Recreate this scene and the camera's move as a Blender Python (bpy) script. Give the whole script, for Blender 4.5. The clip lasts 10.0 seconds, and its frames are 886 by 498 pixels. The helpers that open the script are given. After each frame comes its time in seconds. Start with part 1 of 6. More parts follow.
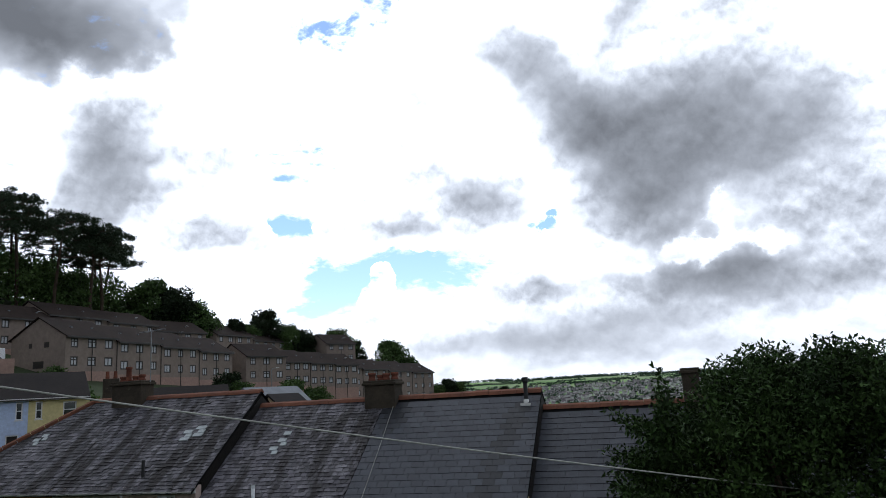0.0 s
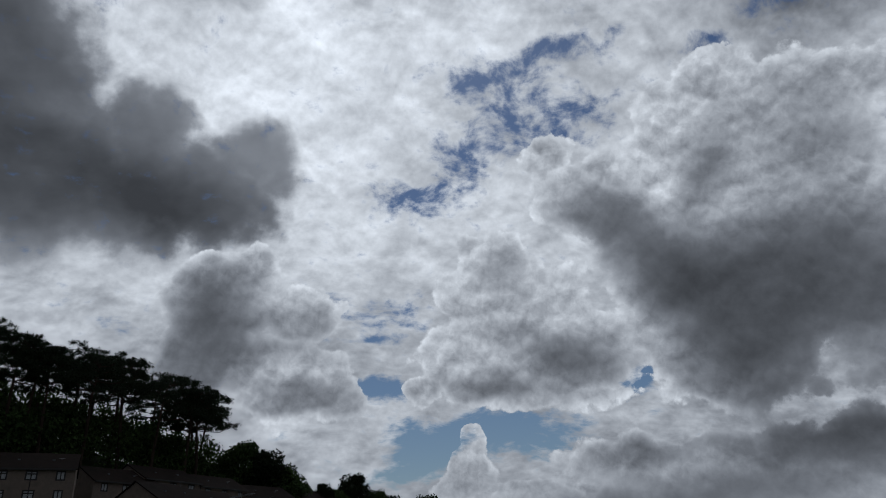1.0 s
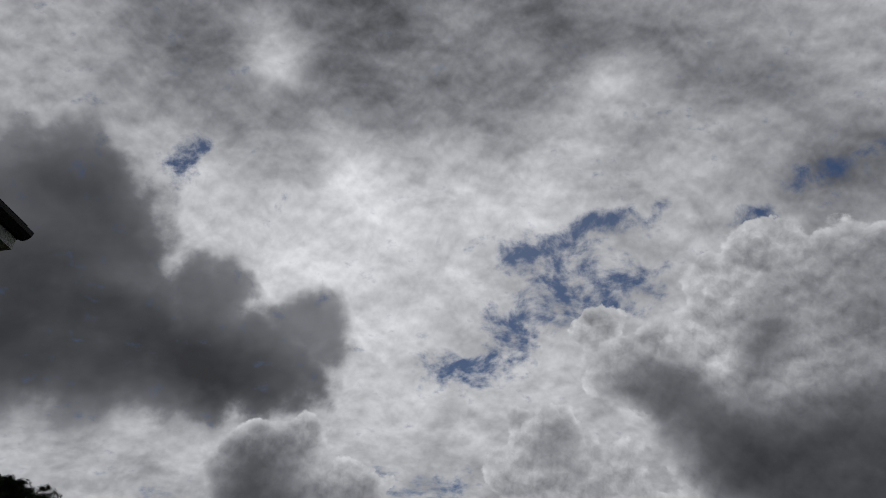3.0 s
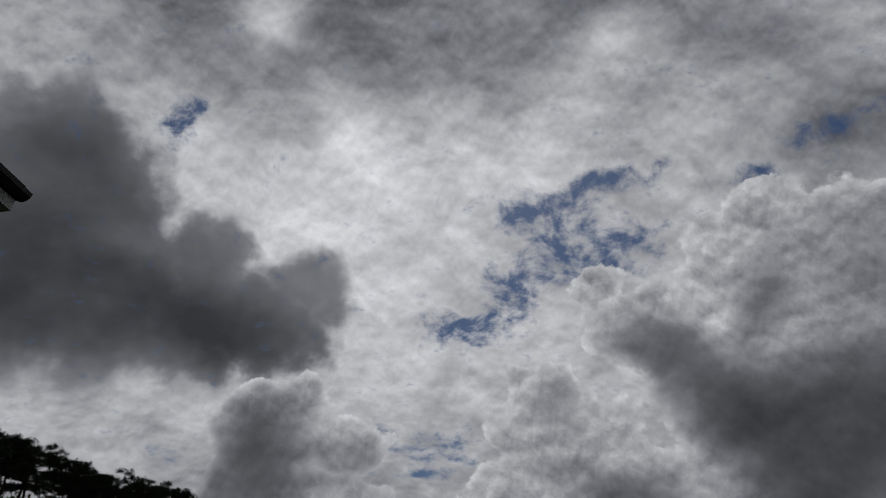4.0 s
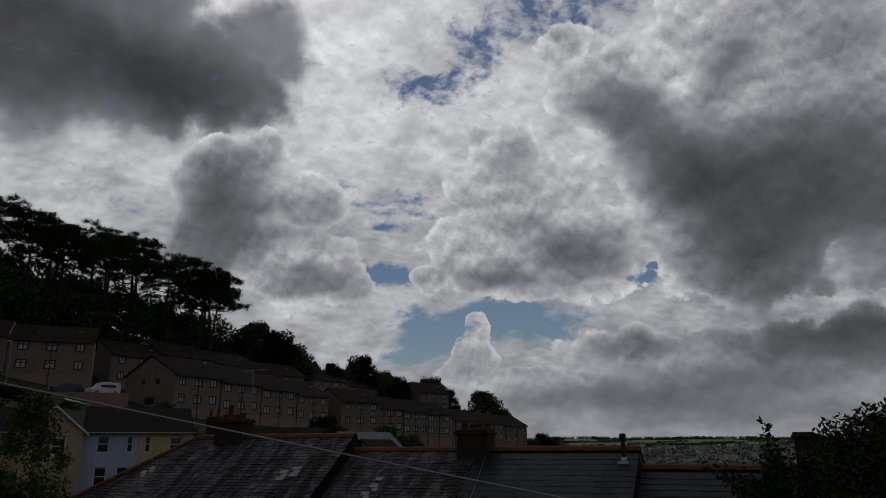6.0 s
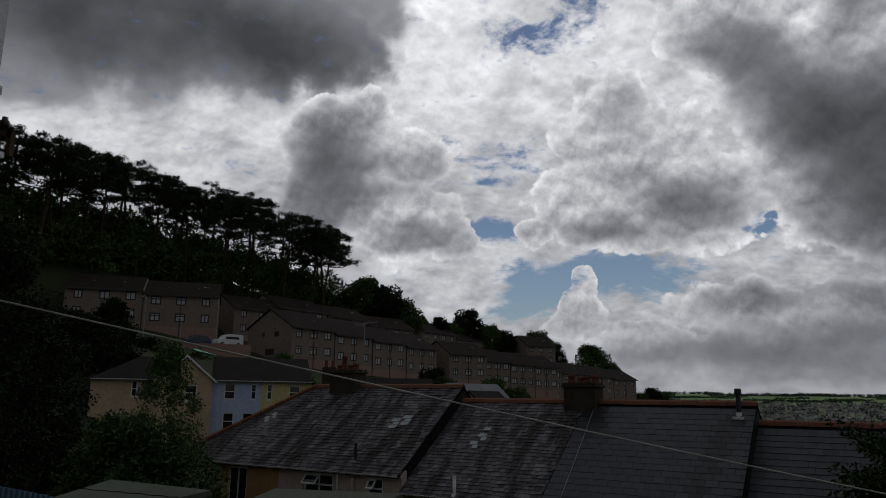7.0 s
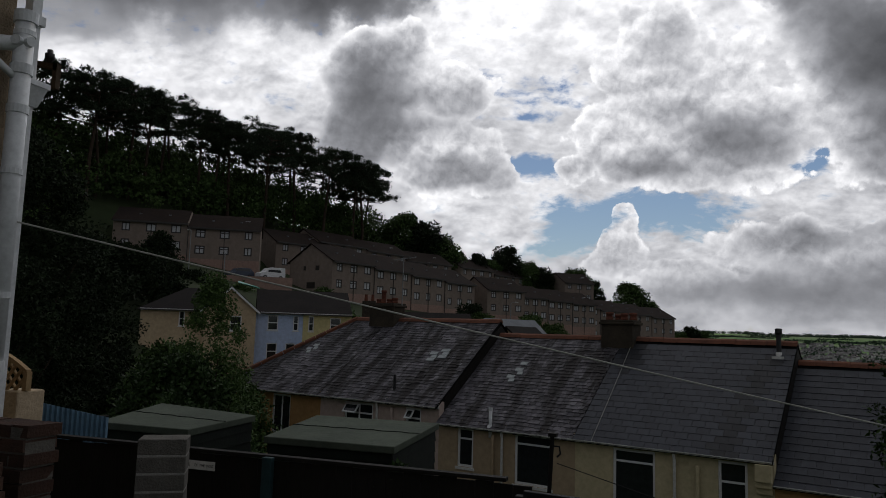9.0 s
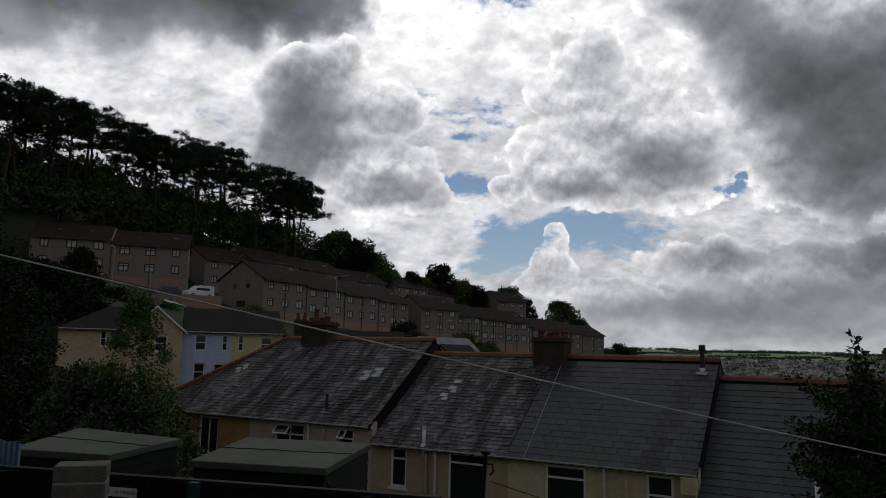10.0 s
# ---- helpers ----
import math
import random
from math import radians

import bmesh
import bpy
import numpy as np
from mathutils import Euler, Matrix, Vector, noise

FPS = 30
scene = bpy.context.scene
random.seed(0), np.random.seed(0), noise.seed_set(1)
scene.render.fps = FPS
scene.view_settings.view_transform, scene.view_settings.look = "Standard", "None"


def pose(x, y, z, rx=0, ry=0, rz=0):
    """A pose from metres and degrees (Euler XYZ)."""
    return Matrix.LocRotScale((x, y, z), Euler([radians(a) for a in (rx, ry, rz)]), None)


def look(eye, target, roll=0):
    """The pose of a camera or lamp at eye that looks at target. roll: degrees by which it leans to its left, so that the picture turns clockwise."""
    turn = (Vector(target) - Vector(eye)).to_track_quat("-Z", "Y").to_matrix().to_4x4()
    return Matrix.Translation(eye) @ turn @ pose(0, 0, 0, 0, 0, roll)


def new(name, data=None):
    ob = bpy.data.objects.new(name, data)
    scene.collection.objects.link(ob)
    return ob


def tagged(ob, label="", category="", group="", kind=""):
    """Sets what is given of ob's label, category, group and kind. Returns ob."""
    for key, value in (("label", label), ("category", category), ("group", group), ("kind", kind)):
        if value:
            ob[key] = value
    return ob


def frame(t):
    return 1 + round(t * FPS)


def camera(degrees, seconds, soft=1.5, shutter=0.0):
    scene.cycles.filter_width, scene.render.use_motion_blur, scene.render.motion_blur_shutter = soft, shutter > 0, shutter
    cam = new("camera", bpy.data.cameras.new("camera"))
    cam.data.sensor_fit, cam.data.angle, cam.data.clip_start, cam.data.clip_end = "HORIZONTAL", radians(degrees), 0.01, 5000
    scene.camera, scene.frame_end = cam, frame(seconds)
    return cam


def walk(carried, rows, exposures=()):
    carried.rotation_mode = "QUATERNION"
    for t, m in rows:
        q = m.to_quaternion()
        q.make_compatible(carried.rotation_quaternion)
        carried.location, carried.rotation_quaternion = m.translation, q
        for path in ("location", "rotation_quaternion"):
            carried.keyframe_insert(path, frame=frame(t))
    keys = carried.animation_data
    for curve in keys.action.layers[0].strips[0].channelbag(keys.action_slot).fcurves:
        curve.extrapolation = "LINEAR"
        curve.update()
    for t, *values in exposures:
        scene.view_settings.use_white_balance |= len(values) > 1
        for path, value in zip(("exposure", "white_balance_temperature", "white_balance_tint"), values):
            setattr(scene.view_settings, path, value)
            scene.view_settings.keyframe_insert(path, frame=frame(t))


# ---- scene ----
EXPO = [(0, 0.1, 6050, 8), (0.2, -0.45, 6150, 8), (0.5, -1.5, 6020, 7), (1.0, -1.95, 6020, 7), (1.5, -2.02, 6430, 10), (2.5, -2.15, 6500, 10), (4.0, -2.3, 6480, 10), (5.2, -2.25, 6504, 10), (6.5, -1.9, 6530, 10), (7.5, -1.5, 6550, 10), (8.5, -1.2, 6570, 10), (10, -1.25, 6600, 10)]
cam = camera(63.04, 10.0, soft=0.9)


def aim(pan, tilt, lean, x=0.0, y=0.0, z=1.6):
    """A camera pose: degrees to the right of +y, degrees up, degrees of roll."""
    a, e = radians(pan), radians(tilt)
    eye = Vector((x, y, z))
    return look(eye, eye + Vector((math.sin(a) * math.cos(e), math.cos(a) * math.cos(e), math.sin(e))), lean)


walk(cam, [
    (0.0, aim(0.08, 11.11, -3.24, 0.000, 0.000, 1.700)),
    (0.5, aim(-3.58, 18.15, -3.04, 0.000, 0.000, 1.690)),
    (1.0, aim(-6.61, 23.99, -2.34, 0.000, 0.000, 1.684)),
    (1.5, aim(-9.10, 25.44, -1.52, 0.000, 0.000, 1.677)),
    (2.0, aim(-9.68, 30.41, -0.71, 0.000, 0.000, 1.671)),
    (2.5, aim(-10.35, 35.83, -0.06, 0.000, 0.000, 1.665)),
    (2.7, aim(-10.75, 37.51, 0.24, 0.000, 0.000, 1.663)),
    (3.8, aim(-10.96, 36.08, 0.30, 0.000, 0.000, 1.653)),
    (4.0, aim(-10.88, 34.30, 0.04, 0.000, 0.000, 1.651)),
    (4.5, aim(-9.04, 28.98, -0.34, 0.000, 0.000, 1.646)),
    (5.0, aim(-7.33, 23.82, -0.38, 0.000, 0.000, 1.642)),
    (5.2, aim(-6.68, 21.43, -0.41, 0.000, 0.000, 1.640)),
    (6.3, aim(-9.17, 14.01, 0.32, 0.000, 0.000, 1.623)),
    (6.5, aim(-11.71, 13.28, 0.44, 0.000, 0.000, 1.620)),
    (7.0, aim(-16.09, 11.68, 0.68, 0.000, 0.000, 1.610)),
    (7.5, aim(-18.30, 9.88, 1.18, 0.000, 0.000, 1.600)),
    (8.0, aim(-20.14, 8.09, 1.35, 0.000, 0.000, 1.600)),
    (8.5, aim(-20.91, 6.77, 1.68, 0.000, 0.000, 1.600)),
    (9.0, aim(-19.10, 6.56, 1.70, 0.000, 0.000, 1.600)),
    (9.5, aim(-18.82, 7.84, 1.63, 0.000, 0.000, 1.600)),
    (10.0, aim(-13.87, 8.13, 1.27, 0.000, 0.000, 1.600)),
], exposures=EXPO)

# ---- sky and sun ----
# clouds: (across, up, half width, half height, turn, weight), in degrees about the middle of the cloud field
TOWER = [(23.4, 5.9, 4.3, 3.7, -2, 1), (18.8, 5.1, 2.5, 2.3, -1, 0.9), (27.6, 5.7, 4.9, 3.4, -2, 1), (21.8, 0.8, 6.1, 4.9, -22, 1),
         (28.0, -1.8, 7.5, 7.1, 0, 1), (15.2, 0.6, 2.3, 1.9, 0, 0.8), (10.5, 2.0, 2.6, 1.8, -1, 0.75), (16.4, -3.6, 4.6, 3.4, -31, 1),
         (23.2, -9.1, 8.9, 6.6, -26, 1), (31.9, 7.2, 3.5, 2.8, -3, 0.9), (13.0, -1.4, 4.3, 2.6, -21, 0.8), (23.0, -11.9, 6.7, 5.1, -34, 1),
         (35.5, -6.2, 11.8, 7.5, 2, 1), (40.1, -12.1, 7.7, 4.6, 4, 1)]
MID_LEFT = [(-15.2, -8.6, 4.2, 3.6, -2, 1), (-12.6, -6.1, 2.1, 1.7, 30, 0.75), (-9.1, -9.6, 3.3, 2.6, -1, 0.9), (-16.7, -12.9, 4.6, 3.3, -2, 0.9),
            (-10.4, -14.8, 5.2, 3.4, -2, 1), (-18.1, -7.3, 1.9, 1.7, -2, 0.7), (-9.7, -15.9, 5.5, 2.3, -11, 0.8)]
MID_RIGHT = [(6.0, -6.3, 2.9, 2.7, 0, 1), (4.2, -8.9, 3.1, 2.7, 0, 0.85), (9.0, -9.3, 4.8, 3.5, 0, 1), (12.0, -13.2, 5.5, 3.6, -14, 1),
             (5.0, -12.8, 5.3, 3.1, 0, 0.9), (0.6, -15.8, 2.0, 1.5, 0, 0.8), (13.3, -13.1, 4.5, 3.1, 1, 0.9), (7.4, -15.0, 6.5, 2.6, 1, 0.9)]
LOW_HEAPS = [(4.2, -20.0, 1.5, 1.6, 21, 0.9), (3.6, -21.6, 1.7, 1.8, -14, 0.9), (2.9, -23.1, 2.8, 1.4, 11, 0.85), (8.6, -24.7, 4.5, 1.6, 3, 0.9),
             (19.4, -25.5, 9.4, 2.4, 5, 0.9), (25.1, -22.3, 6.7, 3.4, 6, 0.9), (16.7, -21.7, 5.8, 2.5, 4, 0.8), (-1.0, -25.6, 5.6, 1.9, 1, 0.7),
             (36.7, -19.5, 13.6, 3.3, 4, 0.9), (26.1, -23.4, 12.6, 2.7, 3, 0.9), (42.8, -15.8, 7.6, 4.2, 5, 0.9)]
LEFT_BANK = [(-29.6, 10.6, 9.5, 6.9, -43, 1), (-26.9, 1.9, 11.5, 6.1, -22, 1), (-16.9, 0.6, 7.2, 3.8, -31, 0.95), (-11.5, 2.5, 3.7, 3.7, 0, 0.8),
             (-19.7, 4.9, 4.5, 3.3, -37, 0.8), (-23.0, -2.4, 9.9, 2.4, 5, 0.7), (-34.4, 4.7, 8.5, 8.9, 1, 1), (-37.8, -1.7, 8.4, 2.9, -1, 0.9)]
SHADE_RIGHT = [(29.0, -7.3, 9.5, 5.0, 2, 0.46), (19.3, -6.6, 7.7, 3.3, -31, 0.36), (22.2, 1.2, 2.0, 4.0, -17, 0.22), (26.5, -13.5, 7.1, 2.6, -3, 0.3),
               (29.9, 3.2, 4.7, 4.7, -1, 0.16), (30.5, -17.6, 6.4, 2.8, 5, 0.34), (6.9, -7.1, 2.2, 2.0, 0, 0.13), (11.1, -13.0, 4.7, 1.7, -9, 0.18),
               (5.0, -15.4, 3.5, 1.1, 0, 0.1), (7.4, -16.1, 3.9, 1.3, 1, 0.14), (12.9, -13.8, 3.7, 2.5, 2, 0.12), (15.2, -2.7, 3.0, 2.5, -21, 0.16)]
SHADE_LEFT = [(-30.2, 2.3, 11.6, 4.4, -11, 0.19), (-16.9, -1.2, 6.4, 3.0, -26, 0.1), (-29.2, 11.0, 8.3, 5.4, -32, 0.1), (-15.5, -10.4, 4.0, 4.4, 19, 0.34),
              (-8.2, -11.4, 3.1, 2.2, -1, 0.14), (-8.6, -16.5, 4.3, 1.7, -2, 0.16), (-17.5, -14.1, 2.9, 2.5, -3, 0.12)]
SHADE_LOW = [(13.1, -25.4, 7.8, 1.0, 4, 0.22), (19.1, -20.2, 5.2, 1.3, 9, 0.16), (25.5, -22.9, 5.6, 1.2, 6, 0.2), (22.3, -26.5, 11.9, 0.7, 9, 0.12),
             (22.9, -23.8, 12.8, 5.0, 6, 0.1), (15.6, -24.0, 5.1, 1.3, 4, 0.1), (-1.4, -27.3, 8.4, 1.0, 1, 0.1), (25.2, -16.0, 4.5, 1.9, -18, 0.08),
             (35.8, -7.9, 9.5, 6.0, 3, 0.12), (35.9, -19.6, 10.8, 2.3, 4, 0.2), (24.8, -24.9, 11.4, 1.3, 3, 0.14), (41.6, -14.6, 6.9, 4.2, 4, 0.16)]
VEIL = [(-7.3, 21.6, 7.3, 6.5, -71, 0.32), (-20.7, 23.0, 7.6, 5.2, -29, 0.26), (3.4, 21.5, 6.5, 4.8, 43, 0.24), (19.4, 21.5, 10.5, 4.5, 0, 0.24),
        (29.0, 13.9, 8.0, 4.7, 7, 0.22), (-14.5, 15.4, 3.5, 4.8, 1, 0.14), (11.4, 24.6, 6.0, 2.6, -4, 0.16), (26.9, 4.8, 5.6, 4.1, -2, 0.2),
        (-4.5, 28.9, 26.6, 4.0, 0, 0.25), (-1.1, 0.9, 4.0, 3.1, 0, 0.05), (-30.2, 20.3, 5.9, 2.6, -7, 0.06), (-26.8, -7.4, 8.3, 1.5, -2, 0.05),
        (29.6, 13.0, 7.0, 2.1, 19, 0.1)]
GLOW = [(-9.9, 8.9, 14.4, 10.5, 0, 0.13), (-14.3, 24.3, 2.5, 2.5, -39, 0.2), (12.4, 21.5, 3.8, 2.1, 17, 0.17), (-8.3, 15.9, 2.7, 4.0, 0, 0.12),
        (-3.8, -3.5, 11.6, 4.9, 0, 0.07), (-8.9, -20.5, 13.9, 4.2, -1, 0.06), (5.2, 11.1, 5.3, 3.1, 19, 0.05), (-32.5, -6.3, 11.1, 2.2, -14, 0.07),
        (-20.5, -5.9, 5.8, 2.5, -2, 0.05)]
BLUE_HIGH = [(-20.1, 16.7, 1.1, 1.3, 3, 0.9), (-21.9, 15.6, 2.1, 1.1, 32, 0.7), (-20.8, 14.4, 1.0, 1.4, 2, 0.6), (5.2, 7.9, 4.0, 1.5, -1, 0.95),
             (9.1, 9.5, 2.6, 1.3, 19, 0.9), (13.2, 10.7, 3.2, 1.2, 9, 0.75), (22.1, 10.2, 1.8, 1.1, 19, 1.2), (26.3, 12.8, 2.2, 1.2, 24, 0.9),
             (29.8, 14.6, 2.1, 1.0, 18, 0.7), (7.4, 4.2, 5.7, 2.7, 9, 0.75), (13.1, 5.2, 4.7, 2.6, 9, 0.5), (3.4, 2.0, 2.2, 1.8, 30, 0.7),
             (0.7, -1.0, 3.8, 1.7, 10, 0.85), (-2.0, -0.4, 2.2, 1.1, 0, 0.6)]
BLUE_LOW = [(-6.9, -8.0, 1.6, 0.6, -1, 0.9), (-2.9, -9.3, 3.6, 0.7, -1, 0.85), (-2.1, -10.5, 2.7, 0.6, -1, 0.8), (-3.8, -11.8, 2.7, 0.5, -1, 0.9),
            (0.6, -8.0, 2.7, 0.5, 0, 0.6), (-2.9, -15.6, 3.2, 1.0, 0, 1.5), (-4.7, -14.9, 2.0, 0.6, 0, 1.1), (1.7, -19.8, 3.9, 1.7, -4, 1.6),
            (8.0, -19.2, 4.8, 1.8, 2, 1.7), (0.4, -21.0, 3.7, 1.1, 11, 1.2), (16.8, -14.5, 1.8, 1.4, 24, 2.2), (16.1, -15.3, 1.2, 0.6, 2, 0.9),
            (-22.3, -9.7, 1.0, 1.0, -2, 0.6), (-2.9, -22.2, 4.2, 0.5, 0, 0.5), (29.9, 4.4, 2.6, 1.5, 32, 0.25)]
FIELD_AZ, FIELD_EL = -9.0, 29.0
SUN_AZ, SUN_EL = -12.0, 52.0

world = bpy.data.worlds.new("cloudy_sky")
scene.world = world
world.use_nodes = True
wt = world.node_tree
for n in list(wt.nodes):
    wt.nodes.remove(n)


def wn(kind, **values):
    """A node of the sky, with its inputs by name or number."""
    node = wt.nodes.new(kind)
    for key, value in values.items():
        k = int(key[1:]) if key[0] == "i" and key[1:].isdigit() else key
        if isinstance(value, bpy.types.NodeSocket):
            wt.links.new(value, node.inputs[k])
        else:
            node.inputs[k].default_value = value
    return node


def wmath(op, a, b=0.0, c=0.0):
    node = wt.nodes.new("ShaderNodeMath")
    node.operation = op
    for i, v in enumerate((a, b, c)):
        if isinstance(v, bpy.types.NodeSocket):
            wt.links.new(v, node.inputs[i])
        else:
            node.inputs[i].default_value = v
    return node.outputs[0]


def wvec(op, a, b):
    node = wt.nodes.new("ShaderNodeVectorMath")
    node.operation = op
    for i, v in enumerate((a, b)):
        if isinstance(v, bpy.types.NodeSocket):
            wt.links.new(v, node.inputs[i])
        else:
            node.inputs[i].default_value = v
    return node.outputs[0]


def wnoise(scale, detail, rough, vector):
    node = wn("ShaderNodeTexNoise", Scale=scale, Detail=detail, Roughness=rough, Vector=vector)
    return node


def wmix(factor, a, b, blend="MIX"):
    node = wt.nodes.new("ShaderNodeMix")
    node.data_type, node.blend_type = "RGBA", blend
    for i, v in ((0, factor), (6, a), (7, b)):
        if isinstance(v, bpy.types.NodeSocket):
            wt.links.new(v, node.inputs[i])
        else:
            node.inputs[i].default_value = v
    return node.outputs[2]


def wramp(value, stops):
    node = wn("ShaderNodeValToRGB", Fac=value)
    ramp = node.color_ramp
    while len(ramp.elements) < len(stops):
        ramp.elements.new(0.5)
    for e, (at, c) in zip(ramp.elements, stops):
        e.position, e.color = at, (*c, 1)
    return node.outputs["Color"]


way = wn("ShaderNodeTexCoord").outputs["Generated"]
sep = wn("ShaderNodeSeparateXYZ", Vector=way)
elev = wmath("MULTIPLY", wmath("ARCSINE", sep.outputs[2]), 57.2958)


def waxis(v):
    node = wt.nodes.new("ShaderNodeVectorMath")
    node.operation = "DOT_PRODUCT"
    wt.links.new(way, node.inputs[0])
    node.inputs[1].default_value = v
    return node.outputs["Value"]


# a flat map of the sky about the middle of the cloud field, true to shape
fa, fe = radians(FIELD_AZ), radians(FIELD_EL)
ahead = Vector((math.sin(fa) * math.cos(fe), math.cos(fa) * math.cos(fe), math.sin(fe)))
aside = Vector((math.cos(fa), -math.sin(fa), 0))
over = aside.cross(ahead)
fall = wmath("DIVIDE", 114.592, wmath("ADD", waxis(ahead), 1.02))
sky_map = wn("ShaderNodeCombineXYZ", X=wmath("MULTIPLY", waxis(aside), fall), Y=wmath("MULTIPLY", waxis(over), fall)).outputs[0]


def wcentred(node):
    return wmath("SUBTRACT", node.outputs["Fac"], 0.5)


def wbend(vector, scale, amount, detail=3):
    """The map, pushed about by noise."""
    n = wnoise(scale, detail, 0.55, vector)
    return wvec("ADD", vector, wvec("MULTIPLY", wvec("SUBTRACT", n.outputs["Color"], (0.5, 0.5, 0.5)), (amount, amount, 0)))


bent = wbend(wbend(sky_map, 0.13, 3.6, 2), 0.55, 1.1, 2)
soft_bent = wbend(sky_map, 0.14, 6.0, 3)
gentle = wbend(sky_map, 0.22, 1.6, 1)
# thin layers lie flat overhead: their grain is drawn out along the horizon, more so low down
squash = wn("ShaderNodeMapRange", Value=elev, i1=4.0, i2=40.0, i3=1.9, i4=1.2).outputs[0]
flat_map = wn("ShaderNodeCombineXYZ", X=wn("ShaderNodeSeparateXYZ", Vector=gentle).outputs[0],
              Y=wmath("MULTIPLY", wn("ShaderNodeSeparateXYZ", Vector=gentle).outputs[1], squash)).outputs[0]


def field(rows, vector, grow=1.0, join=False):
    """Soft round spots on the sky, summed, or joined like heaps."""
    total = None
    for u, v, half_w, half_h, turn, weight in rows:
        m = wt.nodes.new("ShaderNodeMapping")
        m.vector_type = "TEXTURE"
        wt.links.new(vector, m.inputs["Vector"])
        m.inputs["Location"].default_value = (u, v, 0)
        m.inputs["Rotation"].default_value = (0, 0, radians(turn))
        m.inputs["Scale"].default_value = (half_w * grow, half_h * grow, 1)
        g = wt.nodes.new("ShaderNodeTexGradient")
        g.gradient_type = "SPHERICAL"
        wt.links.new(m.outputs[0], g.inputs[0])
        if join:
            spot = wmath("MULTIPLY", g.outputs["Fac"], weight)
            total = spot if total is None else wmath("SMOOTH_MAX", total, spot, 0.12)
        else:
            r = wn("ShaderNodeMapRange", Value=g.outputs["Fac"], i3=0.0, i4=weight)
            r.interpolation_type = "SMOOTHSTEP"
            total = r.outputs[0] if total is None else wmath("ADD", total, r.outputs[0])
    return total


def wsmooth(value, low, high, a=0.0, b=1.0):
    r = wn("ShaderNodeMapRange", Value=value, i1=low, i2=high, i3=a, i4=b)
    r.interpolation_type = "SMOOTHSTEP"
    return r.outputs[0]


def lobes(vector, scale, detail=3.0):
    """Rounded cauliflower heaps: high in the middle of each lobe."""
    c = wn("ShaderNodeTexVoronoi", Scale=scale, Detail=detail, Roughness=0.5, Lacunarity=2.3, Vector=vector)
    c.voronoi_dimensions, c.feature, c.normalize = "2D", "F1", True
    return wmath("SUBTRACT", 1.0, wmath("MULTIPLY", c.outputs["Distance"], 1.6))


crinkled = wbend(sky_map, 0.9, 0.7, 2)
heapy = lobes(crinkled, 0.26, 4.0)
# the sun stands above: each heap is compared with itself a little nearer to the sun
heapy_up = lobes(wvec("ADD", crinkled, (-0.15, 0.6, 0.0)), 0.26, 4.0)
relief = wmath("SUBTRACT", heapy, heapy_up)
wisp = wcentred(wnoise(0.3, 7, 0.52, sky_map))
wisp_up = wcentred(wnoise(0.3, 7, 0.52, wvec("ADD", sky_map, (-0.1, 0.7, 0.0))))
swell = wnoise(0.22, 3, 0.5, sky_map).outputs["Fac"]
swell_up = wnoise(0.22, 3, 0.5, wvec("ADD", sky_map, (-0.2, 1.1, 0.0))).outputs["Fac"]
puff = lobes(flat_map, 0.42, 2.0)
puff_up = lobes(wvec("ADD", flat_map, (0.0, 0.5, 0.0)), 0.42, 2.0)
broad = wcentred(wnoise(0.085, 4, 0.5, sky_map))
ripple = wcentred(wnoise(0.75, 6, 0.6, flat_map))
streak = wcentred(wnoise(0.2, 5, 0.55, flat_map))

# thin bright high layer
low_dim = wsmooth(elev, 4.0, 27.0, 0.105, 0.0)
back_tone = wmath("ADD", wmath("SUBTRACT", 0.645, low_dim), field(GLOW, soft_bent, 1.7))
back_tone = wmath("SUBTRACT", back_tone, wmath("MULTIPLY", field(VEIL, bent, 1.6), wmath("MULTIPLY_ADD", wisp, 0.9, 0.8)))
back_tone = wmath("MULTIPLY_ADD", streak, 0.3, back_tone)
back_tone = wmath("MULTIPLY_ADD", ripple, 0.13, back_tone)
back_tone = wmath("MULTIPLY_ADD", wmath("SUBTRACT", puff, puff_up), 0.09, wmath("MULTIPLY_ADD", wmath("SUBTRACT", wisp, wisp_up), 0.3, wmath("MULTIPLY_ADD", wisp, 0.16, back_tone)))

# heaped clouds with crisp lit edges
heap_body = field(TOWER + MID_LEFT + MID_RIGHT + LOW_HEAPS, bent, 1.5, True)
heap_edge = wmath("ADD", heap_body, wmath("MULTIPLY_ADD", wmath("SUBTRACT", heapy, 0.45), 0.3, wmath("MULTIPLY", wisp, 0.45)))
heap_mask = wsmooth(heap_edge, 0.29, 0.375)
shade = wmath("ADD", field(SHADE_RIGHT + SHADE_LOW, bent, 1.6), field(SHADE_LEFT[3:], bent, 1.6))
shade = wmath("MULTIPLY", wmath("TANH", wmath("MULTIPLY", shade, 2.9)), 0.355)
rim = wsmooth(heap_edge, 0.3, 0.52, 0.11, 0.0)
lit = wmath("MAXIMUM", wmath("MULTIPLY_ADD", shade, -2.9, 1.0), 0.16)
heap_tone = wmath("ADD", wmath("SUBTRACT", wmath("MULTIPLY_ADD", low_dim, -0.4, 0.605), shade), rim)
heap_tone = wmath("MULTIPLY_ADD", wmath("MULTIPLY", relief, lit), 0.44, heap_tone)
heap_tone = wmath("MULTIPLY_ADD", wmath("MULTIPLY", wmath("SUBTRACT", swell, swell_up), lit), 0.16, heap_tone)
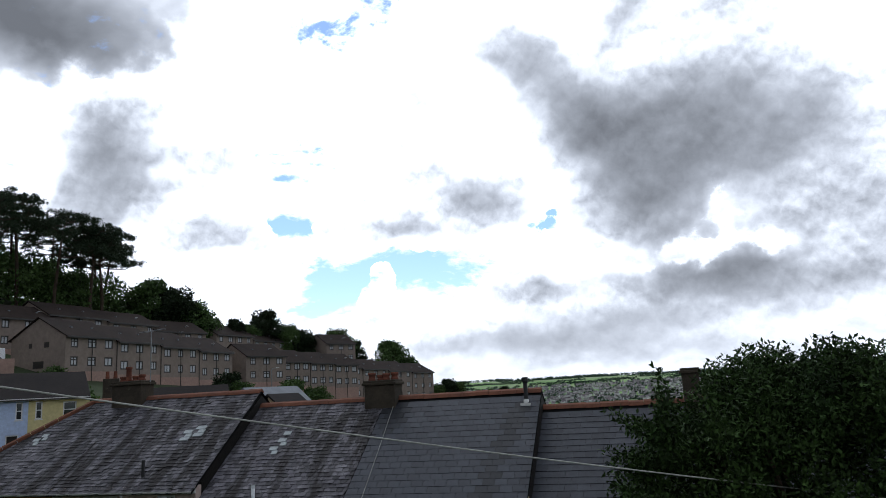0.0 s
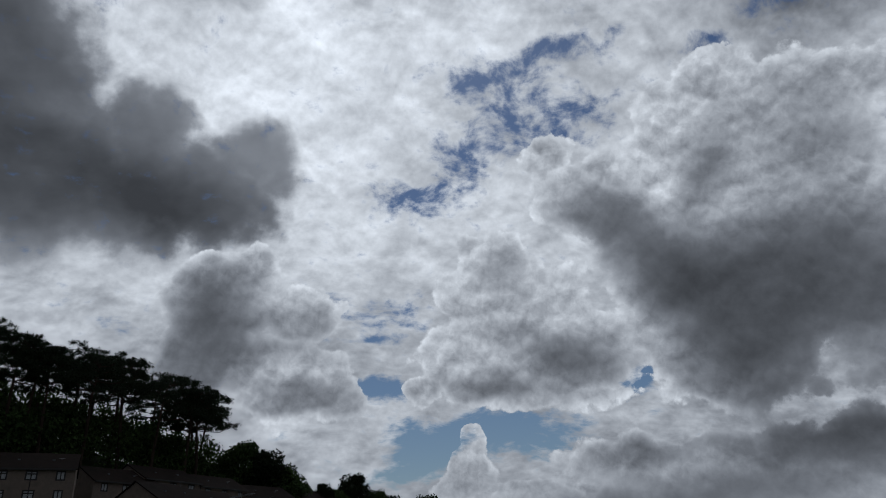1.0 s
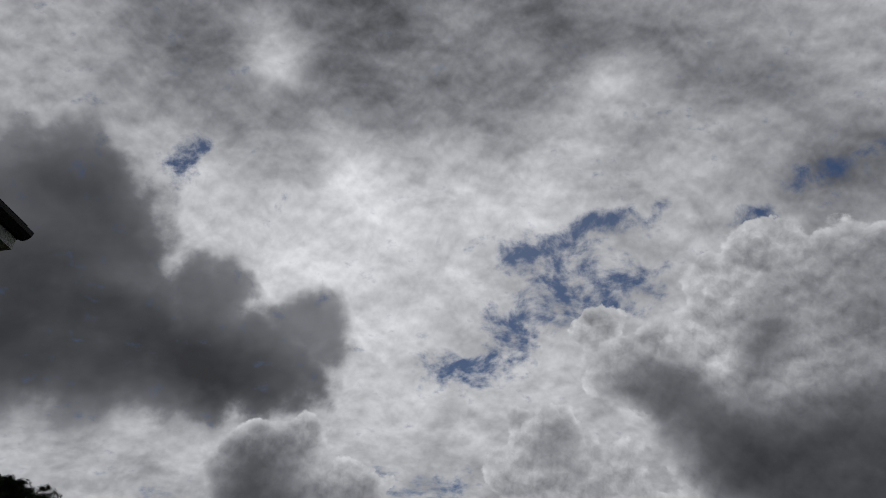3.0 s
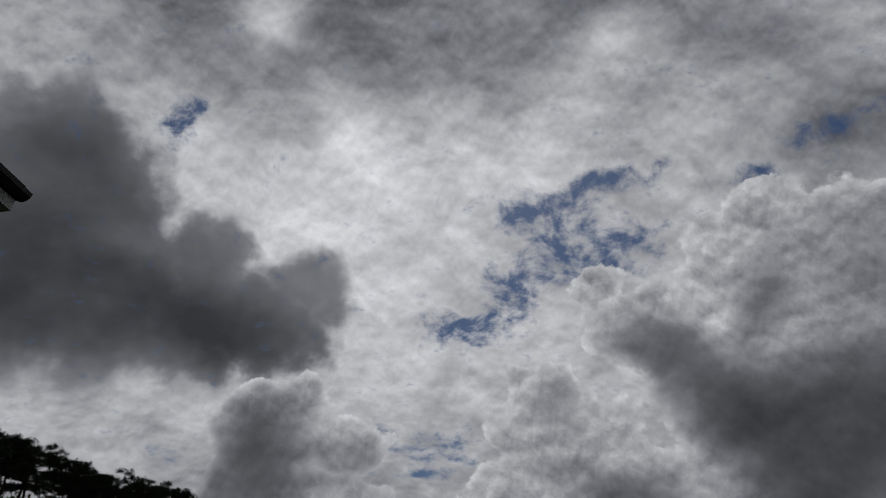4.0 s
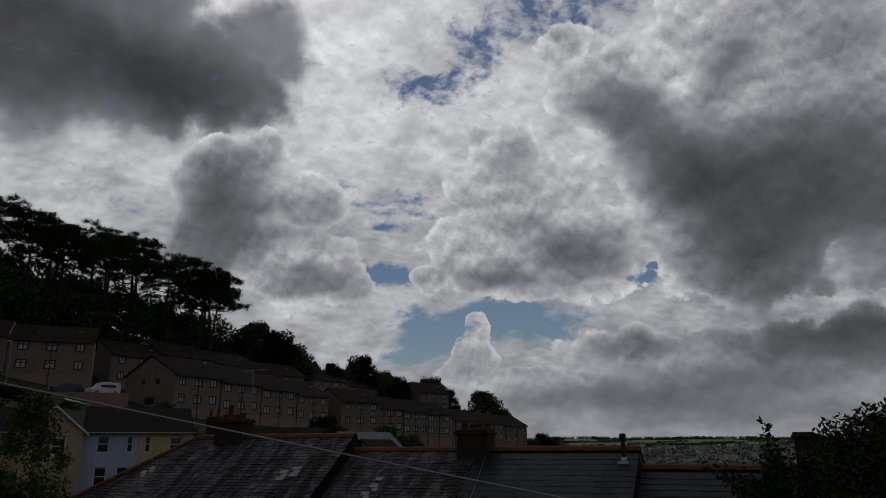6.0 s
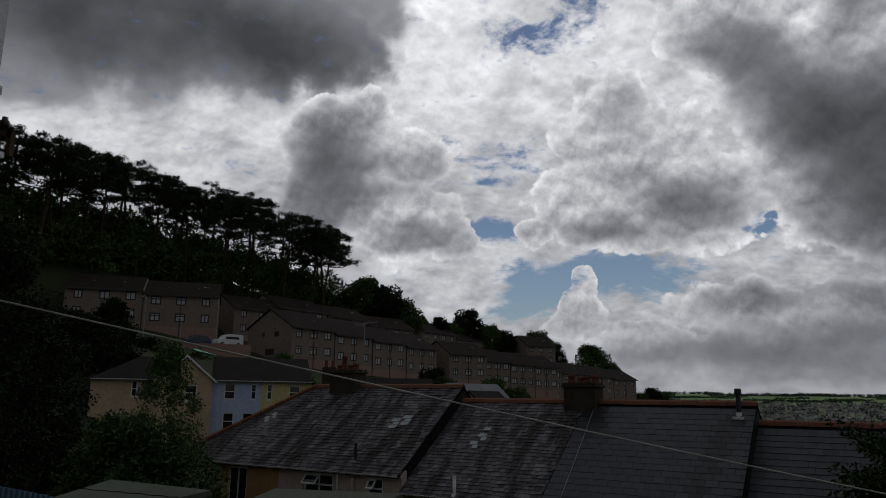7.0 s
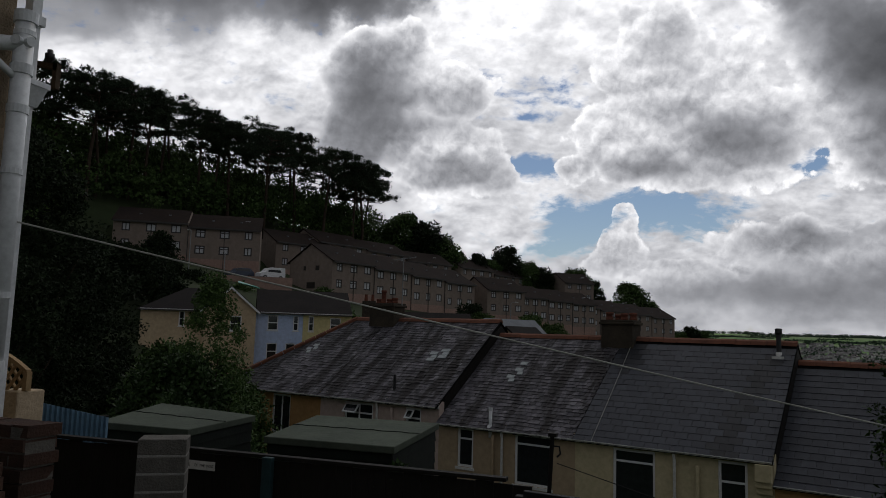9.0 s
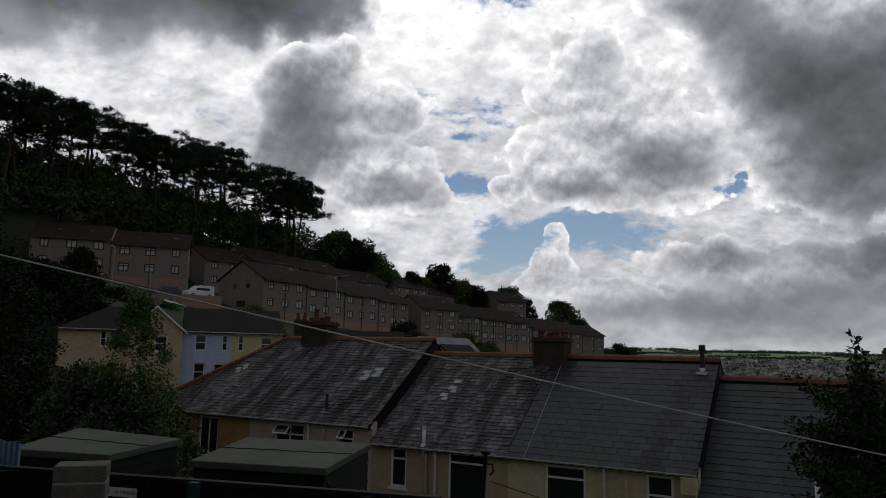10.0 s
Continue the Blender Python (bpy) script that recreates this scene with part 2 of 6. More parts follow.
heap_tone = wmath("MULTIPLY_ADD", broad, 0.14, wmath("MULTIPLY_ADD", wisp, 0.12, heap_tone))

# the soft dark bank
bank_body = wmath("MULTIPLY_ADD", wisp, 0.75, field(LEFT_BANK, soft_bent, 1.5, True))
bank_mask = wsmooth(bank_body, 0.22, 0.46)
bank_tone = wmath("SUBTRACT", 0.42, field(SHADE_LEFT[:3], soft_bent, 1.9))
bank_tone = wmath("MULTIPLY_ADD", broad, 0.25, bank_tone)
bank_tone = wmath("MULTIPLY_ADD", streak, 0.12, bank_tone)
bank_tone = wmath("ADD", bank_tone, wmath("ADD", wsmooth(bank_body, 0.3, 0.6, 0.07, 0.0), wsmooth(elev, 15.0, 26.0, 0.09, 0.0)))

# past the drawn clouds: unseen broken grey cloud all round, darkened to dim the ground
away = wsmooth(waxis(ahead), 0.68, 0.55)


def wlerp(factor, a, b):
    return wmath("ADD", wmath("MULTIPLY", wmath("SUBTRACT", 1.0, factor), a), wmath("MULTIPLY", factor, b))


tone = wlerp(bank_mask, back_tone, bank_tone)
tone = wlerp(heap_mask, tone, heap_tone)
tone = wlerp(wsmooth(elev, 1.0, 8.0, 0.7, 0.0), tone, wmath("MULTIPLY_ADD", streak, 0.28, 0.455))
around = wnoise(3.2, 6, 0.58, way)
tone = wlerp(away, tone, wmath("MULTIPLY_ADD", wcentred(around), 0.5, 0.36))
tone = wmath("MAXIMUM", tone, 0.22)
light = wmath("MULTIPLY", wmath("POWER", tone, 2.2), 1.85)
cool = wsmooth(tone, 0.3, 0.75)
cloud_tint = wmix(cool, (0.95, 0.98, 1.08, 1), (0.99, 1.0, 1.04, 1))
grey = wn("ShaderNodeCombineColor", Red=light, Green=light, Blue=light).outputs[0]
cloud = wmix(1.0, cloud_tint, grey, "MULTIPLY")

hole = wmath("MULTIPLY_ADD", ripple, 2.6, field(BLUE_HIGH + BLUE_LOW, bent, 1.75))
hole = wmath("MULTIPLY_ADD", wisp, 1.6, hole)
hole = wmath("MULTIPLY_ADD", heap_mask, -1.6, hole)
hole = wmath("MULTIPLY_ADD", away, -2.0, hole)
hole_mask = wn("ShaderNodeMapRange", Value=hole, i1=0.2, i2=1.25)
hole_mask.interpolation_type = "SMOOTHSTEP"
sky_tex = wt.nodes.new("ShaderNodeTexSky")
sky_tex.sky_type, sky_tex.sun_disc = "NISHITA", False
sky_tex.sun_elevation, sky_tex.sun_rotation = radians(SUN_EL), radians(SUN_AZ)
sky_tex.air_density, sky_tex.dust_density = 1.0, 0.6
hazy = wn("ShaderNodeMapRange", Value=elev, i1=6.0, i2=30.0)
tint = wmix(hazy.outputs[0], (0.042, 0.046, 0.05, 1), (0.03, 0.037, 0.048, 1))
clear = wmix(1.0, sky_tex.outputs["Color"], tint, "MULTIPLY")
open_sky = wmix(hole_mask.outputs[0], cloud, clear)
# below the horizon: dim ground haze
low = wn("ShaderNodeMapRange", Value=elev, i1=-2.0, i2=0.0)
open_sky = wmix(low.outputs[0], (0.12, 0.13, 0.12, 1), open_sky)
back = wn("ShaderNodeBackground", Color=open_sky, Strength=2.7)
wt.links.new(back.outputs[0], wn("ShaderNodeOutputWorld").inputs["Surface"])

sun = new("sun", bpy.data.lights.new("sun", "SUN"))
sun.data.energy, sun.data.angle, sun.data.color = 0.35, radians(14), (1.0, 0.96, 0.9)
sa, se = radians(SUN_AZ), radians(SUN_EL)
sun.matrix_world = look((math.sin(sa) * math.cos(se) * 300, math.cos(sa) * math.cos(se) * 300, math.sin(se) * 300), (0, 0, 0))

# ---- materials ----
def material(name, base, other=None, scale=6.0, rough=0.8, bump=0.2, bump_scale=40.0, metal=0.0, island=0.0, spots=None, spot_scale=2.0,
             spot_size=0.62, streak=1.0, rand="island", transmission=0.0, stain=None):
    """A surface with two tones in broad patches, fine grain, and spots of lichen, rust or dirt."""
    m = bpy.data.materials.new(name)
    m.use_nodes = True
    t = m.node_tree
    bsdf = t.nodes["Principled BSDF"]
    other = other or tuple(c * 0.72 for c in base)
    co = t.nodes.new("ShaderNodeTexCoord")
    mp = t.nodes.new("ShaderNodeMapping")
    mp.inputs["Scale"].default_value = (1, 1, streak)
    t.links.new(co.outputs["Object"], mp.inputs["Vector"])

    def tex(s, detail, rough_=0.6):
        n = t.nodes.new("ShaderNodeTexNoise")
        n.inputs["Scale"].default_value, n.inputs["Detail"].default_value, n.inputs["Roughness"].default_value = s, detail, rough_
        t.links.new(mp.outputs[0], n.inputs["Vector"])
        return n.outputs["Fac"]

    def rng(v, a, b, c=0.0, d=1.0):
        n = t.nodes.new("ShaderNodeMapRange")
        for i, x in enumerate((a, b, c, d)):
            n.inputs[i + 1].default_value = x
        t.links.new(v, n.inputs[0])
        return n.outputs[0]

    def mix(fac, a, b, blend="MIX"):
        n = t.nodes.new("ShaderNodeMix")
        n.data_type, n.blend_type = "RGBA", blend
        for i, v in ((0, fac), (6, a), (7, b)):
            if isinstance(v, bpy.types.NodeSocket):
                t.links.new(v, n.inputs[i])
            else:
                n.inputs[i].default_value = v
        return n.outputs[2]

    colour = mix(rng(tex(scale, 5), 0.35, 0.65), (*base, 1), (*other, 1))
    grain = rng(tex(scale * 9, 4, 0.7), 0.25, 0.75, 0.8, 1.18)
    comb = t.nodes.new("ShaderNodeCombineColor")
    for i in range(3):
        t.links.new(grain, comb.inputs[i])
    colour = mix(1.0, colour, comb.outputs[0], "MULTIPLY")
    if island:
        info = t.nodes.new("ShaderNodeNewGeometry") if rand == "island" else t.nodes.new("ShaderNodeObjectInfo")
        r = info.outputs["Random Per Island"] if rand == "island" else info.outputs["Random"]
        c2 = t.nodes.new("ShaderNodeCombineColor")
        rr = rng(r, 0, 1, 1 - island, 1 + island)
        for i in range(3):
            t.links.new(rr, c2.inputs[i])
        colour = mix(1.0, colour, c2.outputs[0], "MULTIPLY")
    if spots:
        colour = mix(rng(tex(spot_scale, 7, 0.68), spot_size, spot_size + 0.1), colour, (*spots, 1))
    if stain:
        tone, along, low, high = stain
        m2 = t.nodes.new("ShaderNodeMapping")
        m2.inputs["Scale"].default_value = along
        t.links.new(co.outputs["Object"], m2.inputs["Vector"])
        n2 = t.nodes.new("ShaderNodeTexNoise")
        n2.inputs["Scale"].default_value, n2.inputs["Detail"].default_value, n2.inputs["Roughness"].default_value = 1.0, 6, 0.62
        t.links.new(m2.outputs[0], n2.inputs["Vector"])
        colour = mix(rng(n2.outputs["Fac"], low, high), colour, (*tone, 1))
    t.links.new(colour, bsdf.inputs["Base Color"])
    bsdf.inputs["Roughness"].default_value, bsdf.inputs["Metallic"].default_value = rough, metal
    bsdf.inputs["Specular IOR Level"].default_value = 0.5 if rough < 0.6 else 0.15
    if transmission:
        bsdf.inputs["Transmission Weight"].default_value = transmission
    if bump:
        bn = t.nodes.new("ShaderNodeBump")
        bn.inputs["Strength"].default_value, bn.inputs["Distance"].default_value = bump, 0.02
        t.links.new(tex(bump_scale, 4), bn.inputs["Height"])
        t.links.new(bn.outputs[0], bsdf.inputs["Normal"])
    return m


M = dict(
    ground=material("grass_ground", (0.022, 0.035, 0.013), (0.034, 0.044, 0.02), 0.05, 0.95, 0.4, 3),
    slate_old=material("old_slate", (0.066, 0.063, 0.073), (0.115, 0.11, 0.12), 1.6, 0.7, 0.6, 30, island=0.55, spots=(0.2, 0.192, 0.18), spot_scale=7.0, spot_size=0.62, stain=((0.022, 0.02, 0.02), (1.5, 0.22, 1), 0.47, 0.58)),
    slate_new=material("new_slate", (0.039, 0.042, 0.051), (0.03, 0.033, 0.04), 0.5, 0.62, 0.25, 30, island=0.16, stain=((0.02, 0.021, 0.024), (0.9, 0.16, 1), 0.58, 0.68)),
    slate_piece=material("slate_piece", (0.041, 0.045, 0.055), (0.032, 0.035, 0.043), 0.5, 0.62, 0.25, 30, island=0.14, rand="object"),
    slate_light=material("pale_slate", (0.36, 0.39, 0.39), (0.22, 0.245, 0.25), 5, 0.7, 0.3, 30),
    slate_grey=material("grey_slate", (0.15, 0.165, 0.18), (0.12, 0.13, 0.145), 2, 0.6, 0.3, 20),
    slate_wet=material("stained_slate", (0.026, 0.028, 0.032), (0.018, 0.019, 0.022), 0.5, 0.62, 0.25, 30, island=0.3, rand="object"),
    mortar_pale=material("pale_mortar", (0.3, 0.29, 0.27), (0.22, 0.215, 0.2), 8, 0.95, 0.6, 60),
    # paler and bluer than the near leaves: distance haze put into the colour
    far_leaf=material("hazed_far_trees", (0.055, 0.085, 0.055), (0.04, 0.066, 0.045), 0.01, 0.9, 0, island=0.3),
    render_buff=material("buff_render", (0.40, 0.31, 0.2), (0.34, 0.26, 0.17), 0.6, 0.9, 0.4, 60, spots=(0.25, 0.2, 0.14), spot_scale=0.7),
    render_cream=material("cream_render", (0.52, 0.45, 0.28), (0.46, 0.4, 0.25), 0.6, 0.9, 0.4, 60, spots=(0.33, 0.28, 0.18), spot_scale=0.7, spot_size=0.66),
    render_orange=material("orange_render", (0.42, 0.24, 0.1), (0.36, 0.21, 0.09), 0.6, 0.9, 0.4, 60),
    render_pink=material("pink_render", (0.5, 0.4, 0.35), (0.44, 0.35, 0.3), 0.6, 0.9, 0.4, 60, spots=(0.3, 0.25, 0.2), spot_scale=0.7, spot_size=0.66),
    render_blue=material("blue_render", (0.47, 0.56, 0.74), (0.43, 0.52, 0.7), 0.4, 0.9, 0.3, 40),
    render_yellow=material("yellow_render", (0.62, 0.54, 0.27), (0.55, 0.48, 0.24), 0.4, 0.9, 0.3, 40),
    render_house=material("tan_roughcast", (0.3, 0.235, 0.16), (0.2, 0.155, 0.105), 1.6, 0.95, 0.9, 70, spots=(0.13, 0.1, 0.075), spot_scale=1.3, spot_size=0.6),
    render_patch=material("bare_combed_render", (0.17, 0.12, 0.08), (0.11, 0.08, 0.055), 3, 0.95, 0.9, 26, streak=9.0),
    flats_wall=material("grey_pink_brick", (0.235, 0.19, 0.158), (0.205, 0.166, 0.14), 0.15, 0.9, 0.2, 8, spots=(0.25, 0.2, 0.175), spot_scale=0.2, spot_size=0.63),
    flats_base=material("pink_base_brick", (0.33, 0.22, 0.18), (0.28, 0.19, 0.155), 0.3, 0.9, 0.2, 8),
    flats_roof=material("brown_tiles", (0.026, 0.019, 0.016), (0.019, 0.0145, 0.013), 0.25, 0.85, 0.5, 5, spots=(0.04, 0.034, 0.028), spot_scale=0.3, spot_size=0.66),
    dark_roof=material("dark_slate_roof", (0.024, 0.021, 0.02), (0.018, 0.016, 0.016), 0.6, 0.8, 0.5, 9),
    frame_dark=material("dark_frame", (0.03, 0.025, 0.022), rough=0.5, bump=0),
    frame_white=material("white_upvc", (0.7, 0.71, 0.71), (0.62, 0.63, 0.63), 3, 0.4, 0.05),
    white_paint=material("white_paint", (0.66, 0.66, 0.64), (0.55, 0.55, 0.52), 2, 0.6, 0.1, spots=(0.4, 0.38, 0.34), spot_scale=3, spot_size=0.68),
    pipe=material("white_plastic_pipe", (0.68, 0.7, 0.71), (0.6, 0.62, 0.63), 2, 0.38, 0.04, 20, spots=(0.4, 0.4, 0.38), spot_scale=4, spot_size=0.7),
    glass=material("window_glass", (0.02, 0.023, 0.025), rough=0.06, bump=0),
    curtain=material("net_curtain", (0.2, 0.21, 0.2), (0.14, 0.15, 0.145), 8, 0.9, 0.2),
    ridge=material("terracotta_ridge", (0.16, 0.066, 0.04), (0.11, 0.05, 0.033), 2, 0.85, 0.4, 40, island=0.2, spots=(0.12, 0.1, 0.08), spot_scale=3),
    brick=material("red_brick", (0.078, 0.042, 0.03), (0.046, 0.029, 0.023), 6, 0.9, 0.6, 60, island=0.3, rand="object", spots=(0.2, 0.17, 0.14), spot_scale=5, spot_size=0.68),
    mortar=material("mortar", (0.13, 0.12, 0.105), (0.09, 0.085, 0.075), 8, 0.95, 0.6, 60),
    chimney=material("stained_chimney_brick", (0.062, 0.05, 0.036), (0.036, 0.031, 0.024), 1.5, 0.95, 0.6, 30, spots=(0.1, 0.085, 0.065), spot_scale=2, spot_size=0.6),
    pot=material("clay_pot", (0.16, 0.058, 0.036), (0.1, 0.04, 0.028), 5, 0.85, 0.3),
    block=material("concrete_block", (0.13, 0.122, 0.108), (0.09, 0.085, 0.076), 5, 0.95, 0.7, 70, spots=(0.07, 0.068, 0.06), spot_scale=3, spot_size=0.6),
    felt=material("green_mineral_felt", (0.07, 0.084, 0.063), (0.053, 0.064, 0.049), 1.2, 0.9, 0.3, 90, spots=(0.16, 0.18, 0.16), spot_scale=1.2, spot_size=0.66),
    shed_wood=material("dark_green_boards", (0.009, 0.014, 0.01), (0.006, 0.009, 0.007), 3, 0.75, 0.3, 30),
    # dark stained wood; the same tone also carries the row's gable shade
    wood_and_gable_shade=material("stained_wood_and_gable_shade", (0.013, 0.0115, 0.01), (0.009, 0.008, 0.007), 4, 0.75, 0.4, 30, streak=0.2),
    rail=material("black_rail", (0.014, 0.014, 0.016), rough=0.7, bump=0.1),
    post_blue=material("blue_green_post", (0.02, 0.05, 0.055), (0.015, 0.035, 0.04), 5, 0.6, 0.2),
    lattice=material("tan_lattice_wood", (0.36, 0.25, 0.13), (0.28, 0.19, 0.1), 6, 0.8, 0.3),
    cream_pier=material("cream_masonry", (0.48, 0.38, 0.26), (0.42, 0.33, 0.22), 4, 0.9, 0.3),
    blue_sheet=material("blue_corrugated_sheet", (0.13, 0.24, 0.34), (0.1, 0.19, 0.28), 2, 0.5, 0.1),
    wire=material("pale_line", (0.42, 0.42, 0.38), rough=0.6, bump=0),
    cable=material("black_cable", (0.02, 0.02, 0.02), rough=0.6, bump=0),
    flue=material("black_flue", (0.015, 0.015, 0.016), rough=0.5, bump=0),
    lead=material("grey_lead", (0.16, 0.17, 0.18), (0.11, 0.12, 0.13), 6, 0.6, 0.2),
    bark=material("bark", (0.07, 0.05, 0.036), (0.04, 0.03, 0.022), 6, 0.95, 0.8, 20, streak=0.3),
    leaf_pine=material("pine_needles", (0.018, 0.032, 0.016), (0.028, 0.042, 0.02), 0.3, 0.8, 0, island=0.4),
    leaf_wood=material("woodland_leaves", (0.04, 0.073, 0.02), (0.064, 0.105, 0.03), 0.12, 0.7, 0, island=0.45),
    leaf_bright=material("bright_leaves", (0.07, 0.12, 0.03), (0.05, 0.09, 0.025), 0.5, 0.6, 0, island=0.5),
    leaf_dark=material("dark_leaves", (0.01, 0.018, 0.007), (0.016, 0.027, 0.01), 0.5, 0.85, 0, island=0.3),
    leaf_garden=material("garden_tree_leaves", (0.03, 0.056, 0.012), (0.015, 0.032, 0.008), 1.4, 0.8, 0, island=0.6),
    leaf_near=material("garden_leaves", (0.025, 0.05, 0.012), (0.016, 0.034, 0.009), 0.9, 0.65, 0, island=0.5),
    green_bag=material("green_plastic", (0.06, 0.32, 0.24), (0.04, 0.24, 0.18), 9, 0.5, 0.3),
    car_white=material("white_car_paint", (0.72, 0.73, 0.74), rough=0.3, bump=0),
    car_blue=material("dark_blue_car_paint", (0.03, 0.045, 0.08), rough=0.3, bump=0),
    tyre=material("tyre", (0.015, 0.015, 0.015), rough=0.9, bump=0),
    road=material("asphalt", (0.06, 0.06, 0.06), (0.045, 0.045, 0.045), 0.3, 0.9, 0.3, 20),
    # dark tone for the shadow line under each slate course
    slate_edge=material("shadowed_slate_edge", (0.014, 0.013, 0.013), rough=0.9, bump=0),
    roof_felt=material("roofing_felt", (0.012, 0.012, 0.012), rough=0.95, bump=0),
    # sky reflection in the flats' windows, put into a pale pane colour
    flats_pane=material("pane_with_sky_sheen", (0.5, 0.52, 0.53), (0.24, 0.25, 0.26), 0.35, 0.2, 0, island=0.3),
    render_sand=material("sand_render", (0.5, 0.39, 0.25), (0.44, 0.34, 0.22), 0.4, 0.9, 0.3, 40, spots=(0.34, 0.27, 0.18), spot_scale=0.5, spot_size=0.66),
    sign=material("white_sign", (0.6, 0.6, 0.58), rough=0.5, bump=0),
    ink=material("black_ink", (0.01, 0.01, 0.01), rough=0.6, bump=0),
    town_wall=material("far_house_walls", (0.5, 0.49, 0.5), (0.36, 0.33, 0.34), 0.004, 0.9, 0, island=0.35),
    town_roof=material("far_house_roofs", (0.12, 0.1, 0.105), (0.09, 0.085, 0.095), 0.004, 0.9, 0, island=0.35),
    steel=material("galvanised_steel", (0.3, 0.31, 0.32), rough=0.5, bump=0, metal=0.6),
    wood_old=material("weathered_timber", (0.09, 0.065, 0.045), (0.06, 0.045, 0.032), 8, 0.9, 0.5, 30),
)

for key in ("flats_roof", "dark_roof", "roof_felt", "slate_edge"):
    M[key].node_tree.nodes["Principled BSDF"].inputs["Specular IOR Level"].default_value = 0.04


# ---- building blocks ----
class Geo:
    """Vertices and faces gathered for one mesh."""

    def __init__(self):
        self.v, self.f = [], []

    def add(self, verts, faces):
        n = len(self.v)
        self.v += [tuple(p) for p in verts]
        self.f += [tuple(i + n for i in face) for face in faces]
        return self

    def box(self, x0, x1, y0, y1, z0, z1, m=None):
        c = [Vector((x, y, z)) for z in (z0, z1) for x, y in ((x0, y0), (x1, y0), (x1, y1), (x0, y1))]
        if m is not None:
            c = [m @ p for p in c]
        return self.add(c, [(3, 2, 1, 0), (4, 5, 6, 7), (0, 1, 5, 4), (1, 2, 6, 5), (2, 3, 7, 6), (3, 0, 4, 7)])

    def prism(self, outline, a, b, axis="x"):
        """An outline of (p, q) carried from a to b along an axis."""
        def at(p, q, r):
            return {"x": (r, p, q), "y": (p, r, q), "z": (p, q, r)}[axis]
        n = len(outline)
        vs = [at(p, q, a) for p, q in outline] + [at(p, q, b) for p, q in outline]
        return self.add(vs, [tuple(range(n))[::-1], tuple(range(n, 2 * n))] + [(i, (i + 1) % n, n + (i + 1) % n, n + i) for i in range(n)])

    def tube(self, path, radius, sides=10, caps=True):
        """A round bar along a path; radius is one number, or one for each point."""
        path = [Vector(p) for p in path]
        radii = [radius] * len(path) if isinstance(radius, (int, float)) else radius
        rings = []
        for i, p in enumerate(path):
            d = (path[min(i + 1, len(path) - 1)] - path[max(i - 1, 0)]).normalized()
            side = d.orthogonal().normalized() if i == 0 else (side - d * side.dot(d)).normalized()
            up = d.cross(side)
            rings.append([p + radii[i] * (side * math.cos(k * math.tau / sides) + up * math.sin(k * math.tau / sides)) for k in range(sides)])
        faces = [(r * sides + k, r * sides + (k + 1) % sides, (r + 1) * sides + (k + 1) % sides, (r + 1) * sides + k)
                 for r in range(len(path) - 1) for k in range(sides)]
        if caps:
            faces += [tuple(range(sides))[::-1], tuple(range((len(path) - 1) * sides, len(path) * sides))]
        return self.add([p for ring in rings for p in ring], faces)

    def mesh(self, name, smooth=False):
        me = bpy.data.meshes.new(name)
        me.from_pydata([tuple(p) for p in self.v], [], self.f)
        if smooth:
            me.polygons.foreach_set("use_smooth", [True] * len(me.polygons))
        me.update()
        return me


def part(name, geo, mat, parent=None, label="", smooth=False, bevel=0.0):
    """One mesh object, under a thing or a part."""
    me = geo.mesh(name, smooth) if isinstance(geo, Geo) else geo
    if not me.materials:
        me.materials.append(mat)
    ob = new(name, me)
    ob.parent = parent
    if bevel:
        b = ob.modifiers.new("bevel", "BEVEL")
        b.width, b.segments, b.limit_method = bevel, 2, "ANGLE"
    if label:
        ob["label"] = label
    return ob


def thing(name, m, label, category, group="", kind=""):
    ob = new(name)
    ob.matrix_world = m
    ob.empty_display_size = 0.2
    return tagged(ob, label, category, group, kind)


def stuff(ob, label="", category=""):
    return tagged(ob, label, category, "", "stuff")


rng_ = np.random.default_rng(7)


# ---- ground ----
def smooth_step(a, b, x):
    t = np.clip((x - a) / (b - a), 0, 1)
    return t * t * (3 - 2 * t)


